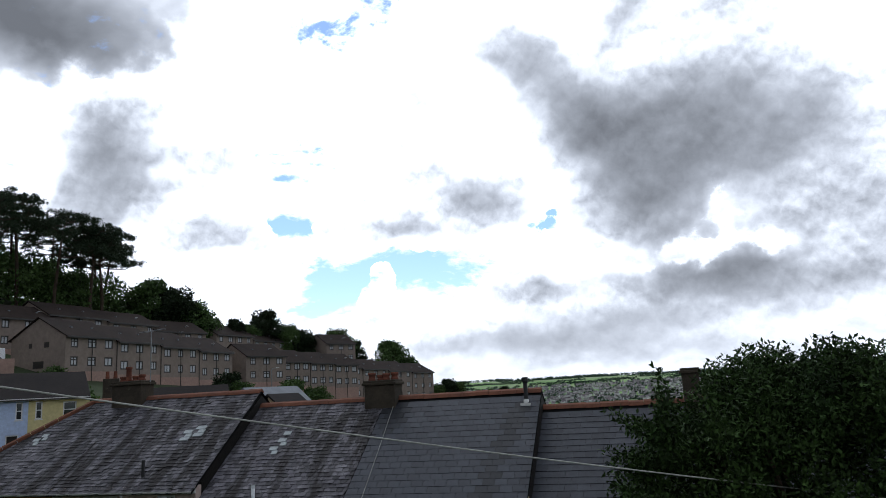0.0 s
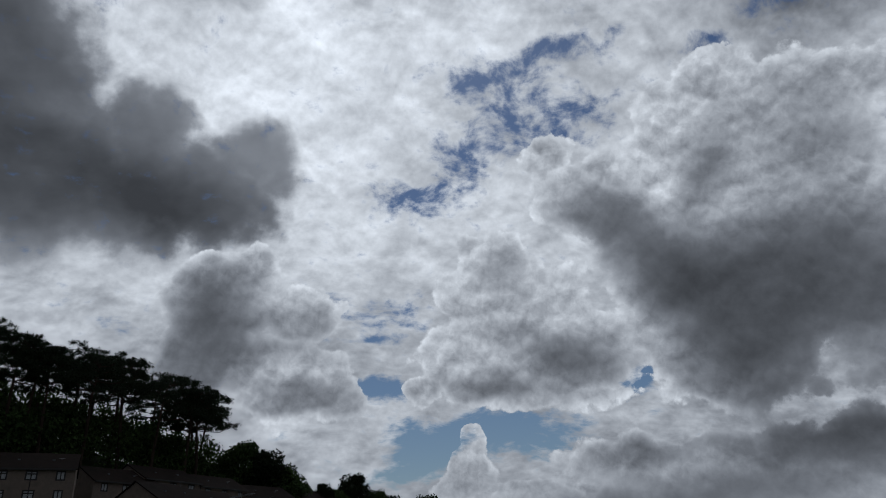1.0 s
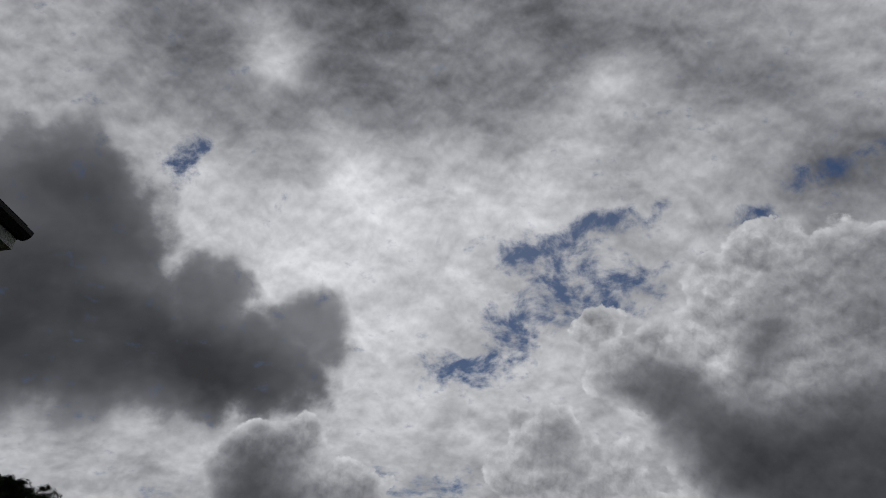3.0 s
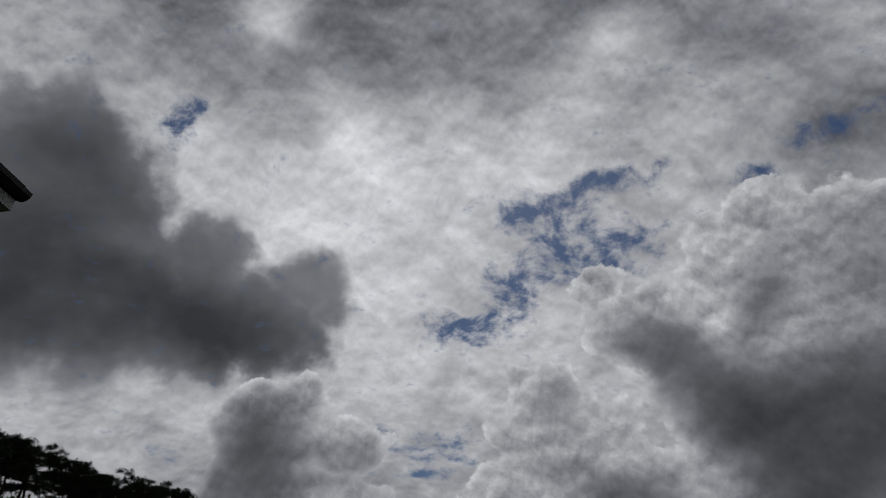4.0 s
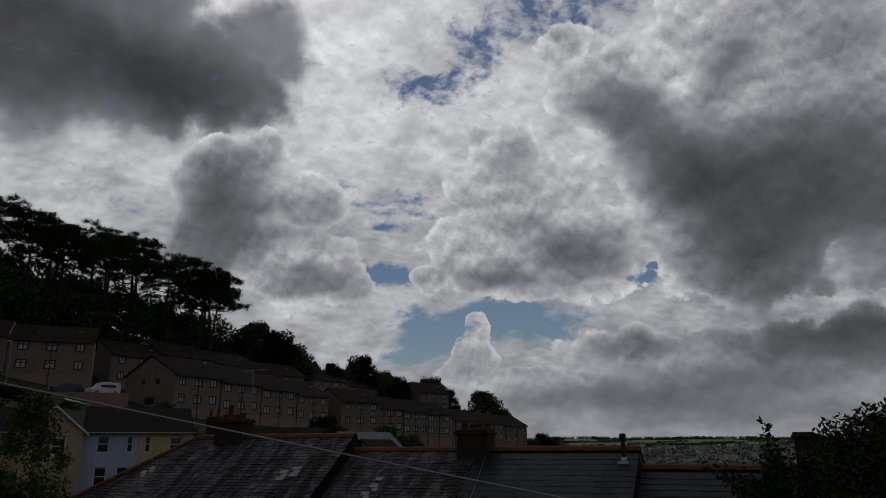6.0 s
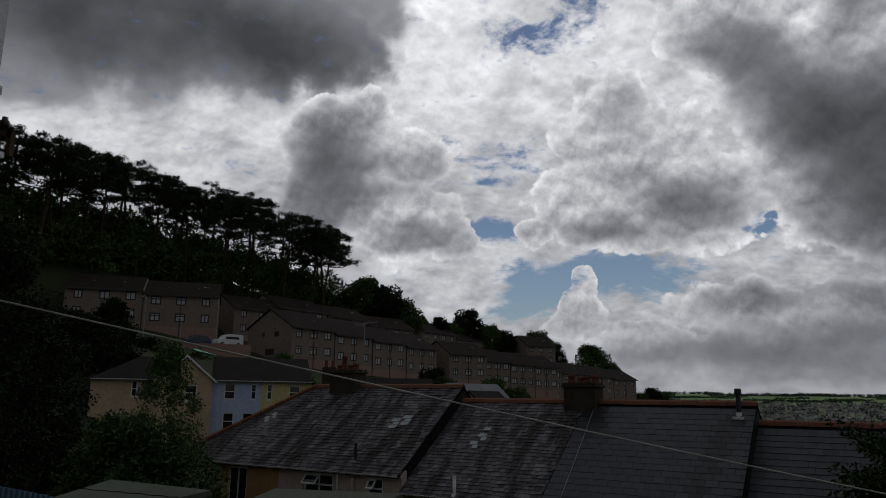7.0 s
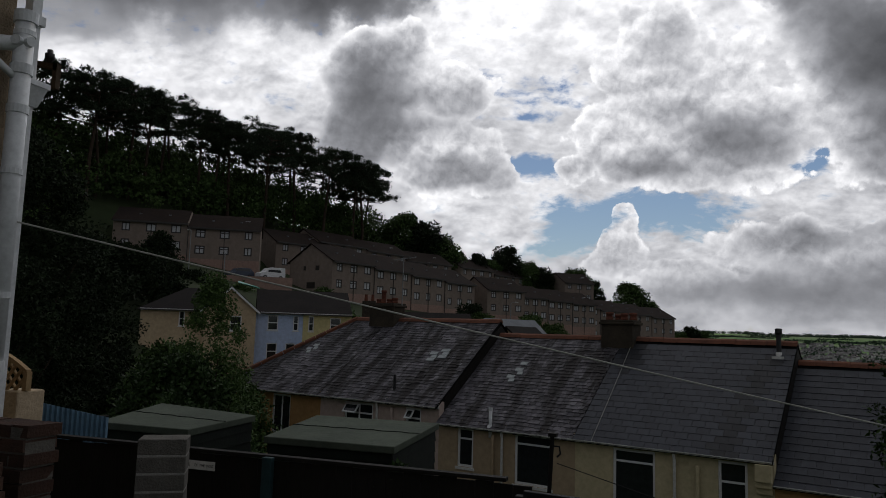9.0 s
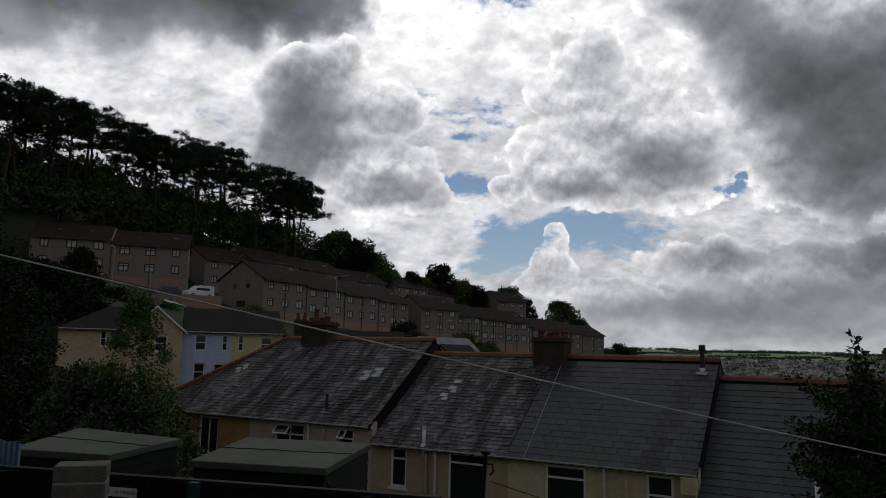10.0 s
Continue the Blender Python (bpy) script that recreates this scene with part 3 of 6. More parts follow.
def ground_z(x, y):
    """The height of the ground: a terraced garden, the street below, the hill with the flats, the valley and the far hills."""
    x, y = np.asarray(x, float), np.asarray(y, float)
    near = -2.0 * smooth_step(2.4, 5.0, y) - 4.3 * smooth_step(11, 20, y) - 16.0 * smooth_step(40, 300, y) - 22 * smooth_step(300, 900, y)
    near = near - 0.03 * np.clip(x, -60, 200)
    q = (x + 53.6) * -0.94 + (y - 101.7) * 0.35
    s = (x + 53.6) * 0.35 + (y - 101.7) * 0.94
    base = np.interp(s, [-90, -20, 0, 37, 75, 110, 170, 400], [10, 7.2, 6.2, 4.4, 1.2, -2.5, -9, -30])
    foot = np.interp(s, [-90, -20, 0, 37, 60, 80, 170], [30, 30, 27, 25, 18, 12, 4])
    rise = np.interp(s, [-90, -20, 18, 45, 60, 75, 110, 170], [40, 30, 24, 17, 13, 12, 7, 1])
    up = 0.26 * np.clip(q, -400, foot) + rise * (1 - np.exp(-np.clip(q - foot, 0, None) * 1.05 / rise))
    hill = base + up - 0.2 * np.clip(-q - 14, 0, 40)
    k = 3.0
    both = np.maximum(hill, near) + k * np.exp(-np.abs(hill - near) / k) * 0.3
    far = np.hypot(x, y)
    mask = smooth_step(350, 800, far)
    ang = np.degrees(np.arctan2(x, y))
    roll = 6 * np.sin(ang * 0.21 + 1.0) + 3.5 * np.sin(ang * 0.63) + 2.0 * np.sin(ang * 1.7 + 2)
    country = -46 + 40 * smooth_step(1300, 2900, far) + (40 + roll) * smooth_step(2300, 4300, far) - 0.4 * roll * smooth_step(1500, 2600, far)
    return both * (1 - mask) + country * mask


radii = np.concatenate([[0.0], np.geomspace(1.0, 4800, 110)])
turns = np.radians(np.concatenate([np.arange(-180, -60, 4.0), np.arange(-60, 40, 0.9), np.arange(40, 180, 4.0)]))
gx = (radii[:, None] * np.sin(turns)[None]).ravel()
gy = (radii[:, None] * np.cos(turns)[None]).ravel()
gz = ground_z(gx, gy)
nt = len(turns)
faces = [(r * nt + k, r * nt + (k + 1) % nt, (r + 1) * nt + (k + 1) % nt, (r + 1) * nt + k) for r in range(len(radii) - 1) for k in range(nt)]
me = bpy.data.meshes.new("ground")
me.from_pydata(np.stack([gx, gy, gz], 1).tolist(), [], faces)
me.polygons.foreach_set("use_smooth", [True] * len(me.polygons))
ground = part("ground", me, M["ground"])
tagged(ground, "grassy hillside and far green fields", "ground", kind="structure")

# patchwork of fields on the far hills
gt = M["ground"].node_tree
gb = gt.nodes["Principled BSDF"]
co = gt.nodes.new("ShaderNodeTexCoord")
vo = gt.nodes.new("ShaderNodeTexVoronoi")
vo.inputs["Scale"].default_value = 0.0045
gt.links.new(co.outputs["Object"], vo.inputs["Vector"])
fr = gt.nodes.new("ShaderNodeValToRGB")
sepc = gt.nodes.new("ShaderNodeSeparateColor")
gt.links.new(vo.outputs["Color"], sepc.inputs[0])
gt.links.new(sepc.outputs[0], fr.inputs[0])
fr.color_ramp.interpolation = "CONSTANT"
for e, (at, c) in zip([fr.color_ramp.elements[0], fr.color_ramp.elements[1], fr.color_ramp.elements.new(0.35), fr.color_ramp.elements.new(0.6)],
                      [(0.0, (0.12, 0.21, 0.07, 1)), (0.8, (0.07, 0.12, 0.055, 1)), (0.35, (0.15, 0.25, 0.085, 1)), (0.6, (0.16, 0.22, 0.1, 1))]):
    e.position, e.color = at, c
geo_n = gt.nodes.new("ShaderNodeVectorMath")
geo_n.operation = "LENGTH"
gt.links.new(co.outputs["Object"], geo_n.inputs[0])
mr = gt.nodes.new("ShaderNodeMapRange")
mr.inputs[1].default_value, mr.inputs[2].default_value = 500, 900
gt.links.new(geo_n.outputs["Value"], mr.inputs[0])
mx = gt.nodes.new("ShaderNodeMix")
mx.data_type = "RGBA"
old = gb.inputs["Base Color"].links[0].from_socket
gt.links.new(mr.outputs[0], mx.inputs[0])
gt.links.new(old, mx.inputs[6])
gt.links.new(fr.outputs[0], mx.inputs[7])
gt.links.new(mx.outputs[2], gb.inputs["Base Color"])


# ---- windows ----
def window(parent, m, w, h, frame_mat, rows=(0.3,), cols=(), depth=0.12, sill=None, fr=0.055, opened=False, dressing=None, glass=None):
    """A window in its wall: frame, glazing bars, panes and a sill. m: the pose of its lower left corner, x along the wall, y inwards."""
    win = part("window", Geo().box(0, fr, 0, 0.07, 0, h).box(w - fr, w, 0, 0.07, 0, h).box(fr, w - fr, 0, 0.07, 0, fr).box(fr, w - fr, 0, 0.07, h - fr, h), frame_mat, parent)
    win.matrix_local = m @ Matrix.Translation((0, depth - 0.08, 0))
    zs, xs = [fr] + [h * (1 - r) for r in rows] + [h - fr], [fr] + [w * c for c in cols] + [w - fr]
    for z in zs[1:-1]:
        part("glazing_bar", Geo().box(fr, w - fr, 0.006, 0.064, z - fr * 0.4, z + fr * 0.4), frame_mat, win)
    for x in xs[1:-1]:
        part("glazing_bar", Geo().box(x - fr * 0.4, x + fr * 0.4, 0.01, 0.06, fr, h - fr), frame_mat, win)
    part("pane", Geo().box(fr, w - fr, 0.03, 0.036, fr, h - fr), glass or M["glass"], win)
    if opened:
        z = zs[-2]
        vent = Geo().box(0, 0.05, 0, 0.04, 0, h - z).box((w - 2 * fr) * 0.48, (w - 2 * fr) * 0.48 + 0.05, 0, 0.04, 0, h - z)
        vent.box(0.05, (w - 2 * fr) * 0.48, 0, 0.04, 0, 0.05).box(0.05, (w - 2 * fr) * 0.48, 0, 0.04, h - z - 0.05, h - z)
        v = part("open_vent", vent, frame_mat, win, "white top-hung vent standing open")
        v.matrix_local = Matrix.Translation((fr, -0.02, h - fr)) @ pose(0, 0, 0, -38) @ Matrix.Translation((0, -0.03, -(h - z)))
        g = part("pane", Geo().box(0.05, (w - 2 * fr) * 0.48, 0.015, 0.02, 0.05, h - z - 0.05), M["glass"], v)
    if dressing:
        c = Geo()
        n = 14
        for a, b in dressing:
            xs_ = [a + (b - a) * i / n for i in range(n + 1)]
            pts = [(x * w, 0.1 + 0.02 * (i % 2)) for i, x in enumerate(xs_)]
            c.add([(x, y, fr) for x, y in pts] + [(x, y, h * 0.72) for x, y in pts], [(i, i + 1, n + 2 + i, n + 1 + i) for i in range(n)])
        part("curtain", c, M["curtain"], win, "pale net curtain behind the glass")
    if sill:
        part("sill", Geo().box(-0.06, w + 0.06, -depth * 0.4 - 0.02, 0.05, -0.09, -0.005), sill, win, bevel=0.008)
    return win


def wall_with_holes(x0, x1, z0, z1, thick, holes):
    """A wall along x, its face at y = 0, in one piece, with rectangular openings (x0, x1, z0, z1)."""
    g = Geo()
    xs = sorted({x0, x1, *[v for h in holes for v in h[:2]]})
    zs = sorted({z0, z1, *[v for h in holes for v in h[2:]]})
    nx, nz = len(xs), len(zs)
    solid = {(i, j) for i in range(nx - 1) for j in range(nz - 1)
             if not any(h[0] <= xs[i] and xs[i + 1] <= h[1] and h[2] <= zs[j] and zs[j + 1] <= h[3] for h in holes)}
    verts = [(x, y, z) for y in (0.0, thick) for z in zs for x in xs]
    f = lambda i, j: j * nx + i
    k = nx * nz
    faces = []
    for i, j in sorted(solid):
        a, b, c, d = f(i, j), f(i + 1, j), f(i + 1, j + 1), f(i, j + 1)
        faces += [(a, b, c, d), (d + k, c + k, b + k, a + k)]
        for (di, dj), (p, q) in (((0, -1), (a, b)), ((1, 0), (b, c)), ((0, 1), (c, d)), ((-1, 0), (d, a))):
            if (i + di, j + dj) not in solid:
                faces.append((q, p, p + k, q + k))
    return g.add(verts, faces)


# ---- the terraced row below the garden ----
ROW = pose(-7.908, 22.949, 0, 0, 0, math.degrees(-0.279))
RUN, RISE = 3.914, 2.78
PITCH = math.atan2(RISE, RUN)
ROOF_LEN = math.hypot(RUN, RISE)


def slates(x0, x1, gauge, width, length, jitter, skip=(), inside=None, seed=1, keep=None):
    """Courses of overlapping slates on a slope: x along the eaves, y up the slope, z off it."""
    r = random.Random(seed)
    g, single = Geo(), []
    for row in range(int(length / gauge)):
        y = row * gauge
        x = x0 - (width / 2 if row % 2 else 0)
        while x < x1 - 0.03:
            gap = 0.009 if jitter > 0.01 else 0.004
            a, b = max(x, x0) + gap, min(x + width, x1) - gap
            x += width
            if b - a < 0.04 or (inside and not inside((a + b) / 2, y + gauge / 2)):
                continue
            drop = jitter * r.uniform(-1, 1) * 1.5
            lift = 0.026 + abs(r.gauss(0, jitter * 0.6))
            tilt = r.uniform(-jitter, jitter) * 0.7
            lo, hi = y - 0.02 + drop, min(y + gauge + 0.03, length)
            if keep and keep(row, (a + b) / 2) and b - a > width - 0.03:
                single.append((a, lo, lift, tilt))
                continue
            g.add([(a, lo, lift - 0.012), (b, lo + tilt, lift - 0.012), (b, hi, 0.0), (a, hi, 0.0),
                   (a, lo, lift), (b, lo + tilt, lift), (b, hi, 0.014), (a, hi, 0.014)],
                  [(4, 5, 6, 7), (0, 1, 5, 4), (1, 2, 6, 5), (3, 0, 4, 7)])
    return g, single


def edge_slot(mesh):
    """Shadow lines coloured onto each slate's lower edge: its faces look down the slope."""
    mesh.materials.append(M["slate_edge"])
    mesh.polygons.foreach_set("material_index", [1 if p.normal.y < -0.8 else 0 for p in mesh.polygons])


def chimney_stack(x, w, d, z0, z1, pots, label):
    st = thing("chimney_stack", ROW @ Matrix.Translation((x, RUN - 0.1, 0)), label, "chimney", "chimneys of the terraced row")
    part("shaft", Geo().box(-w / 2, w / 2, -d / 2, d / 2, z0, z1), M["chimney"], st, bevel=0.015)
    part("flashing", Geo().box(-w / 2 - 0.03, w / 2 + 0.03, -d / 2 - 0.03, d / 2 + 0.03, z0 + 0.1, z0 + 0.42), M["lead"], st)
    part("capping", Geo().box(-w / 2 - 0.07, w / 2 + 0.07, -d / 2 - 0.07, d / 2 + 0.07, z1, z1 + 0.09).box(-w / 2 - 0.03, w / 2 + 0.03, -d / 2 - 0.03, d / 2 + 0.03, z1 + 0.09, z1 + 0.16), M["chimney"], st, bevel=0.02)
    for px, py, h, r in pots:
        ring = [(0, 1.0), (0.05, 1.12), (0.08, 0.95), (h - 0.1, 0.86), (h - 0.08, 1.1), (h, 1.1)]
        part("chimney_pot", Geo().tube([(px, py, z1 + 0.15 + a) for a, _ in ring], [r * k for _, k in ring], 14), M["pot"], st, smooth=True)
    return st


def row_house(x0, x1, eave, wall_mat, slate, label, openings, hip_left=0.0, back=True, seed=1, pieces=False, gauge=0.2, width=0.26, jitter=0.012, left_wall=False):
    """One house of the row: walls, windows, roof with its slates, ridge tiles, gutter."""
    h = thing("terraced_house", ROW @ Matrix.Translation((0, 0, eave)), label, "house", "houses of the terraced row")
    floor_z, ridge = -5.3, RISE
    holes = [(a, a + w, b, b + hh) for a, b, w, hh, *_ in openings]
    lower = [(a, a + w, b - 2.7, b + hh - 2.7) for a, b, w, hh, *_ in openings]
    wl = part("wall", wall_with_holes(x0 + 0.003, x1 - 0.003, floor_z, 0.02, 0.28, holes + lower), wall_mat, h)
    part("rear_wall", Geo().box(x0 + 0.003, x1 - 0.003, 2 * RUN - 0.28, 2 * RUN, floor_z, 0.02), wall_mat, h)
    gable = [(0.0, floor_z), (2 * RUN, floor_z), (2 * RUN, 0), (RUN, ridge - 0.1), (0, 0)]
    if hip_left:
        part("side_wall", Geo().box(x0 + 0.005, x0 + 0.28, 0.28, 2 * RUN - 0.28, floor_z, 0.02), wall_mat, h)
    else:
        part("gable_wall", Geo().prism([(0.29, floor_z), (2 * RUN - 0.29, floor_z), (2 * RUN - 0.29, 0.15), (RUN, ridge - 0.13), (0.29, 0.15)], x0 + 0.01, x0 + 0.24), M["render_buff"], h)
    # exposed gable face: its shade is put into the dark colour
    part("party_wall", Geo().prism([(0.29, floor_z), (2 * RUN - 0.29, floor_z), (2 * RUN - 0.29, 0.15), (RUN, ridge - 0.13), (0.29, 0.15)], x1 - 0.24, x1 - 0.004), M["wood_and_gable_shade"], h, "gable above the next roof, its shade put into dark colour")
    for a, b, w, hh, *more in openings:
        kw = more[0] if more else {}
        window(h, Matrix.Translation((a, 0, b)), w, hh, M["frame_white"], **{"sill": M["white_paint"], "fr": 0.07, **kw})
        window(h, Matrix.Translation((a, 0, b - 2.7)), w, hh, M["frame_white"], sill=M["white_paint"])
    # roof
    slope = h.matrix_world @ Matrix.Translation((0, -0.22, -0.16)) @ Matrix.Rotation(PITCH, 4, "X")
    extra = 0.27
    length = ROOF_LEN + extra
    deck = Geo()
    inside = None
    if hip_left:
        inside = lambda x, y: x - x0 > (y / length) * hip_left
        top = x0 + hip_left
        deck.add([(x0 - 0.15, 0, -0.05), (x1, 0, -0.05), (x1, length, -0.05), (top, length, -0.05), (x0 - 0.15, 0, 0), (x1, 0, 0), (x1, length, 0), (top, length, 0)],
                 [(3, 2, 1, 0), (4, 5, 6, 7), (0, 1, 5, 4), (1, 2, 6, 5), (2, 3, 7, 6), (3, 0, 4, 7)])
    else:
        deck.box(x0, x1, 0, length, -0.05, 0)
    rf = part("roof", deck, M["roof_felt"], h)
    rf.matrix_world = slope
    keep = (lambda row, x: pieces[0] <= x <= pieces[1]) if pieces else None
    g, single = slates(x0 - (0.15 if hip_left else 0), x1 - 0.01, gauge, width, length - 0.05, jitter, inside=inside, seed=seed, keep=keep)
    if g.v:
        sl = part("slating", g, slate, rf)
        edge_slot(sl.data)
        sl["kind"] = "stuff"
    if single:
        one = Geo().add([(0, 0, -0.012), (width - 0.01, 0, -0.012), (width - 0.01, gauge + 0.05, -0.022), (0, gauge + 0.05, -0.022),
                         (0, 0, 0), (width - 0.01, 0, 0), (width - 0.01, gauge + 0.05, -0.008), (0, gauge + 0.05, -0.008)],
                        [(4, 5, 6, 7), (0, 1, 5, 4), (1, 2, 6, 5), (3, 0, 4, 7), (3, 2, 1, 0), (2, 3, 7, 6)]).mesh("slate")
        one.materials.append(M["slate_piece"])
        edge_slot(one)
        wet = one.copy()
        wet.materials[0] = M["slate_wet"]
        stain = random.Random(seed)
        for a, lo, lift, tilt in single[:300]:
            run_x = 9.0 + 0.19 * max(0.0, lo - 1.0)
            soaked = (abs(a + width / 2 - run_x) < 0.24 + 0.1 * stain.random() and lo < 4.4) or (a < 5.7 and lo > 3.1 + 0.5 * stain.random())
            p = part("slate", wet if soaked else one, M["slate_piece"], rf)
            p.matrix_local = Matrix.Translation((a, lo, lift)) @ Matrix.Rotation(tilt * 0.4, 4, "Z")
        if len(single) > 300:
            rest = Geo()
            for a, lo, lift, tilt in single[300:]:
                rest.box(a, a + width - 0.01, lo, lo + gauge + 0.04, 0.0, lift)
            part("slating", rest, slate, rf)["kind"] = "stuff"
    back_deck = Geo()
    if hip_left:
        top = x0 + hip_left
        e = (RUN + 0.22) / RUN
        zl = -RISE * 0.22 / RUN
        back_deck.add([(x0 - 0.15, 2 * RUN + 0.22, zl), (x1, 2 * RUN + 0.22, zl), (x1, RUN, ridge), (top, RUN, ridge), (x0 - 0.15, -0.22, zl)],
                      [(0, 1, 2, 3), (0, 3, 4)])
    else:
        back_deck.add([(x0, 2 * RUN + 0.22, -0.16), (x1, 2 * RUN + 0.22, -0.16), (x1, RUN, ridge), (x0, RUN, ridge)], [(0, 1, 2, 3)])
    part("rear_roof", back_deck, M["dark_roof"], h)
    # ridge tiles
    x = (x0 + hip_left) if hip_left else x0
    while x < x1 - 0.1:
        n = min(0.45, x1 - x)
        z = ridge + 0.03 + rng_.normal(0, 0.006)
        part("ridge_tile", Geo().prism([(RUN - 0.17, z - 0.09), (RUN - 0.1, z + 0.02), (RUN, z + 0.07), (RUN + 0.1, z + 0.02), (RUN + 0.17, z - 0.09), (RUN, z - 0.02)], x + 0.005, x + n - 0.005), M["ridge"], h)
        x += n
    if hip_left:
        a, b = Vector((x0 - 0.12, -0.2, -0.1)), Vector((x0 + hip_left, RUN, ridge + 0.04))
        n = 13
        for i in range(n):
            p, q = a.lerp(b, i / n), a.lerp(b, (i + 0.97) / n)
            part("hip_tile", Geo().tube([p, q], 0.1, 6), M["ridge"], h)
    # gutter and fascia
    gx0 = x0 - (0.15 if hip_left else 0)
    part("fascia", Geo().box(gx0, x1, -0.06, -0.002, -0.2, -0.03), M["white_paint"], h)
    gut = Geo()
    pr = [(-0.19 + 0.065 * math.cos(math.pi + k * math.pi / 8), -0.12 + 0.065 * math.sin(math.pi + k * math.pi / 8)) for k in range(9)]
    pr += [(-0.19 + 0.055 * math.cos(math.tau - k * math.pi / 8), -0.12 + 0.055 * math.sin(math.tau - k * math.pi / 8)) for k in range(9)]
    gut.prism(pr, gx0, x1 - 0.01)
    part("gutter", gut, M["white_paint"], h)
    return h, rf


def downpipe(x, y, z0, z1, base, label, r=0.04, mat="white_paint", swan=True):
    d = thing("downpipe", ROW @ Matrix.Translation((x, y, base)), label, "drainpipe", "drainpipes of the row")
    path = [(0, -0.09, z0), (0, -0.09, z1 - 0.25)] + ([(0, -0.16, z1 - 0.05), (0, -0.19, z1)] if swan else [(0, -0.09, z1)])
    part("pipe", Geo().tube(path, r, 10), M[mat], d, smooth=True)
    z = z0 + 0.4
    while z < z1 - 0.3:
        part("collar", Geo().tube([(0, -0.09, z), (0, -0.09, z + 0.07)], r * 1.22, 10), M[mat], d)
        z += 1.7
    return d


EA, EB, EC = -0.728, -1.229, -1.778
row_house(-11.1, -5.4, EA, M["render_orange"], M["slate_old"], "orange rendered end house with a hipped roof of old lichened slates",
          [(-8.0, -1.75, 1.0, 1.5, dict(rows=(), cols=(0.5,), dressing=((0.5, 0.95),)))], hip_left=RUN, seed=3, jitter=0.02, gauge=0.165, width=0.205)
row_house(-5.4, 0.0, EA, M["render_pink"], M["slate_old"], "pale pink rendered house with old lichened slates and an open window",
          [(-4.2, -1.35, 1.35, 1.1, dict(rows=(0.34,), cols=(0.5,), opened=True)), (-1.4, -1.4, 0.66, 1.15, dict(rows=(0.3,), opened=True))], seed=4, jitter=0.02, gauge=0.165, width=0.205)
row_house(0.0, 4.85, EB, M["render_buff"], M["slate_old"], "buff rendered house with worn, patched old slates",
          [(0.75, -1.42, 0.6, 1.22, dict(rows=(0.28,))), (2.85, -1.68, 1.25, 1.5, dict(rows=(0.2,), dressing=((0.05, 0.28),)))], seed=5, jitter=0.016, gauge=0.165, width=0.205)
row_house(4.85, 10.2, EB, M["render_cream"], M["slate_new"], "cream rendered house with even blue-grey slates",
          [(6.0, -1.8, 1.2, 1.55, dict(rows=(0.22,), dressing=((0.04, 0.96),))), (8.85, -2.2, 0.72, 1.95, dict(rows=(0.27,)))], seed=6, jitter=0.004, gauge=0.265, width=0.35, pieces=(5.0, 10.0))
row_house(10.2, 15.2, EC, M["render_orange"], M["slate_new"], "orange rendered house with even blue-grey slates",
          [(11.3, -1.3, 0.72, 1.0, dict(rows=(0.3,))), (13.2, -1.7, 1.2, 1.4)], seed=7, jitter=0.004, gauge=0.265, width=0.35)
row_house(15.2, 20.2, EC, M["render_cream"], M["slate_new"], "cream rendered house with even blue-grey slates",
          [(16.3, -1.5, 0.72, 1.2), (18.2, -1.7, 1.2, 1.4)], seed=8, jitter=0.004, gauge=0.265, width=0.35)

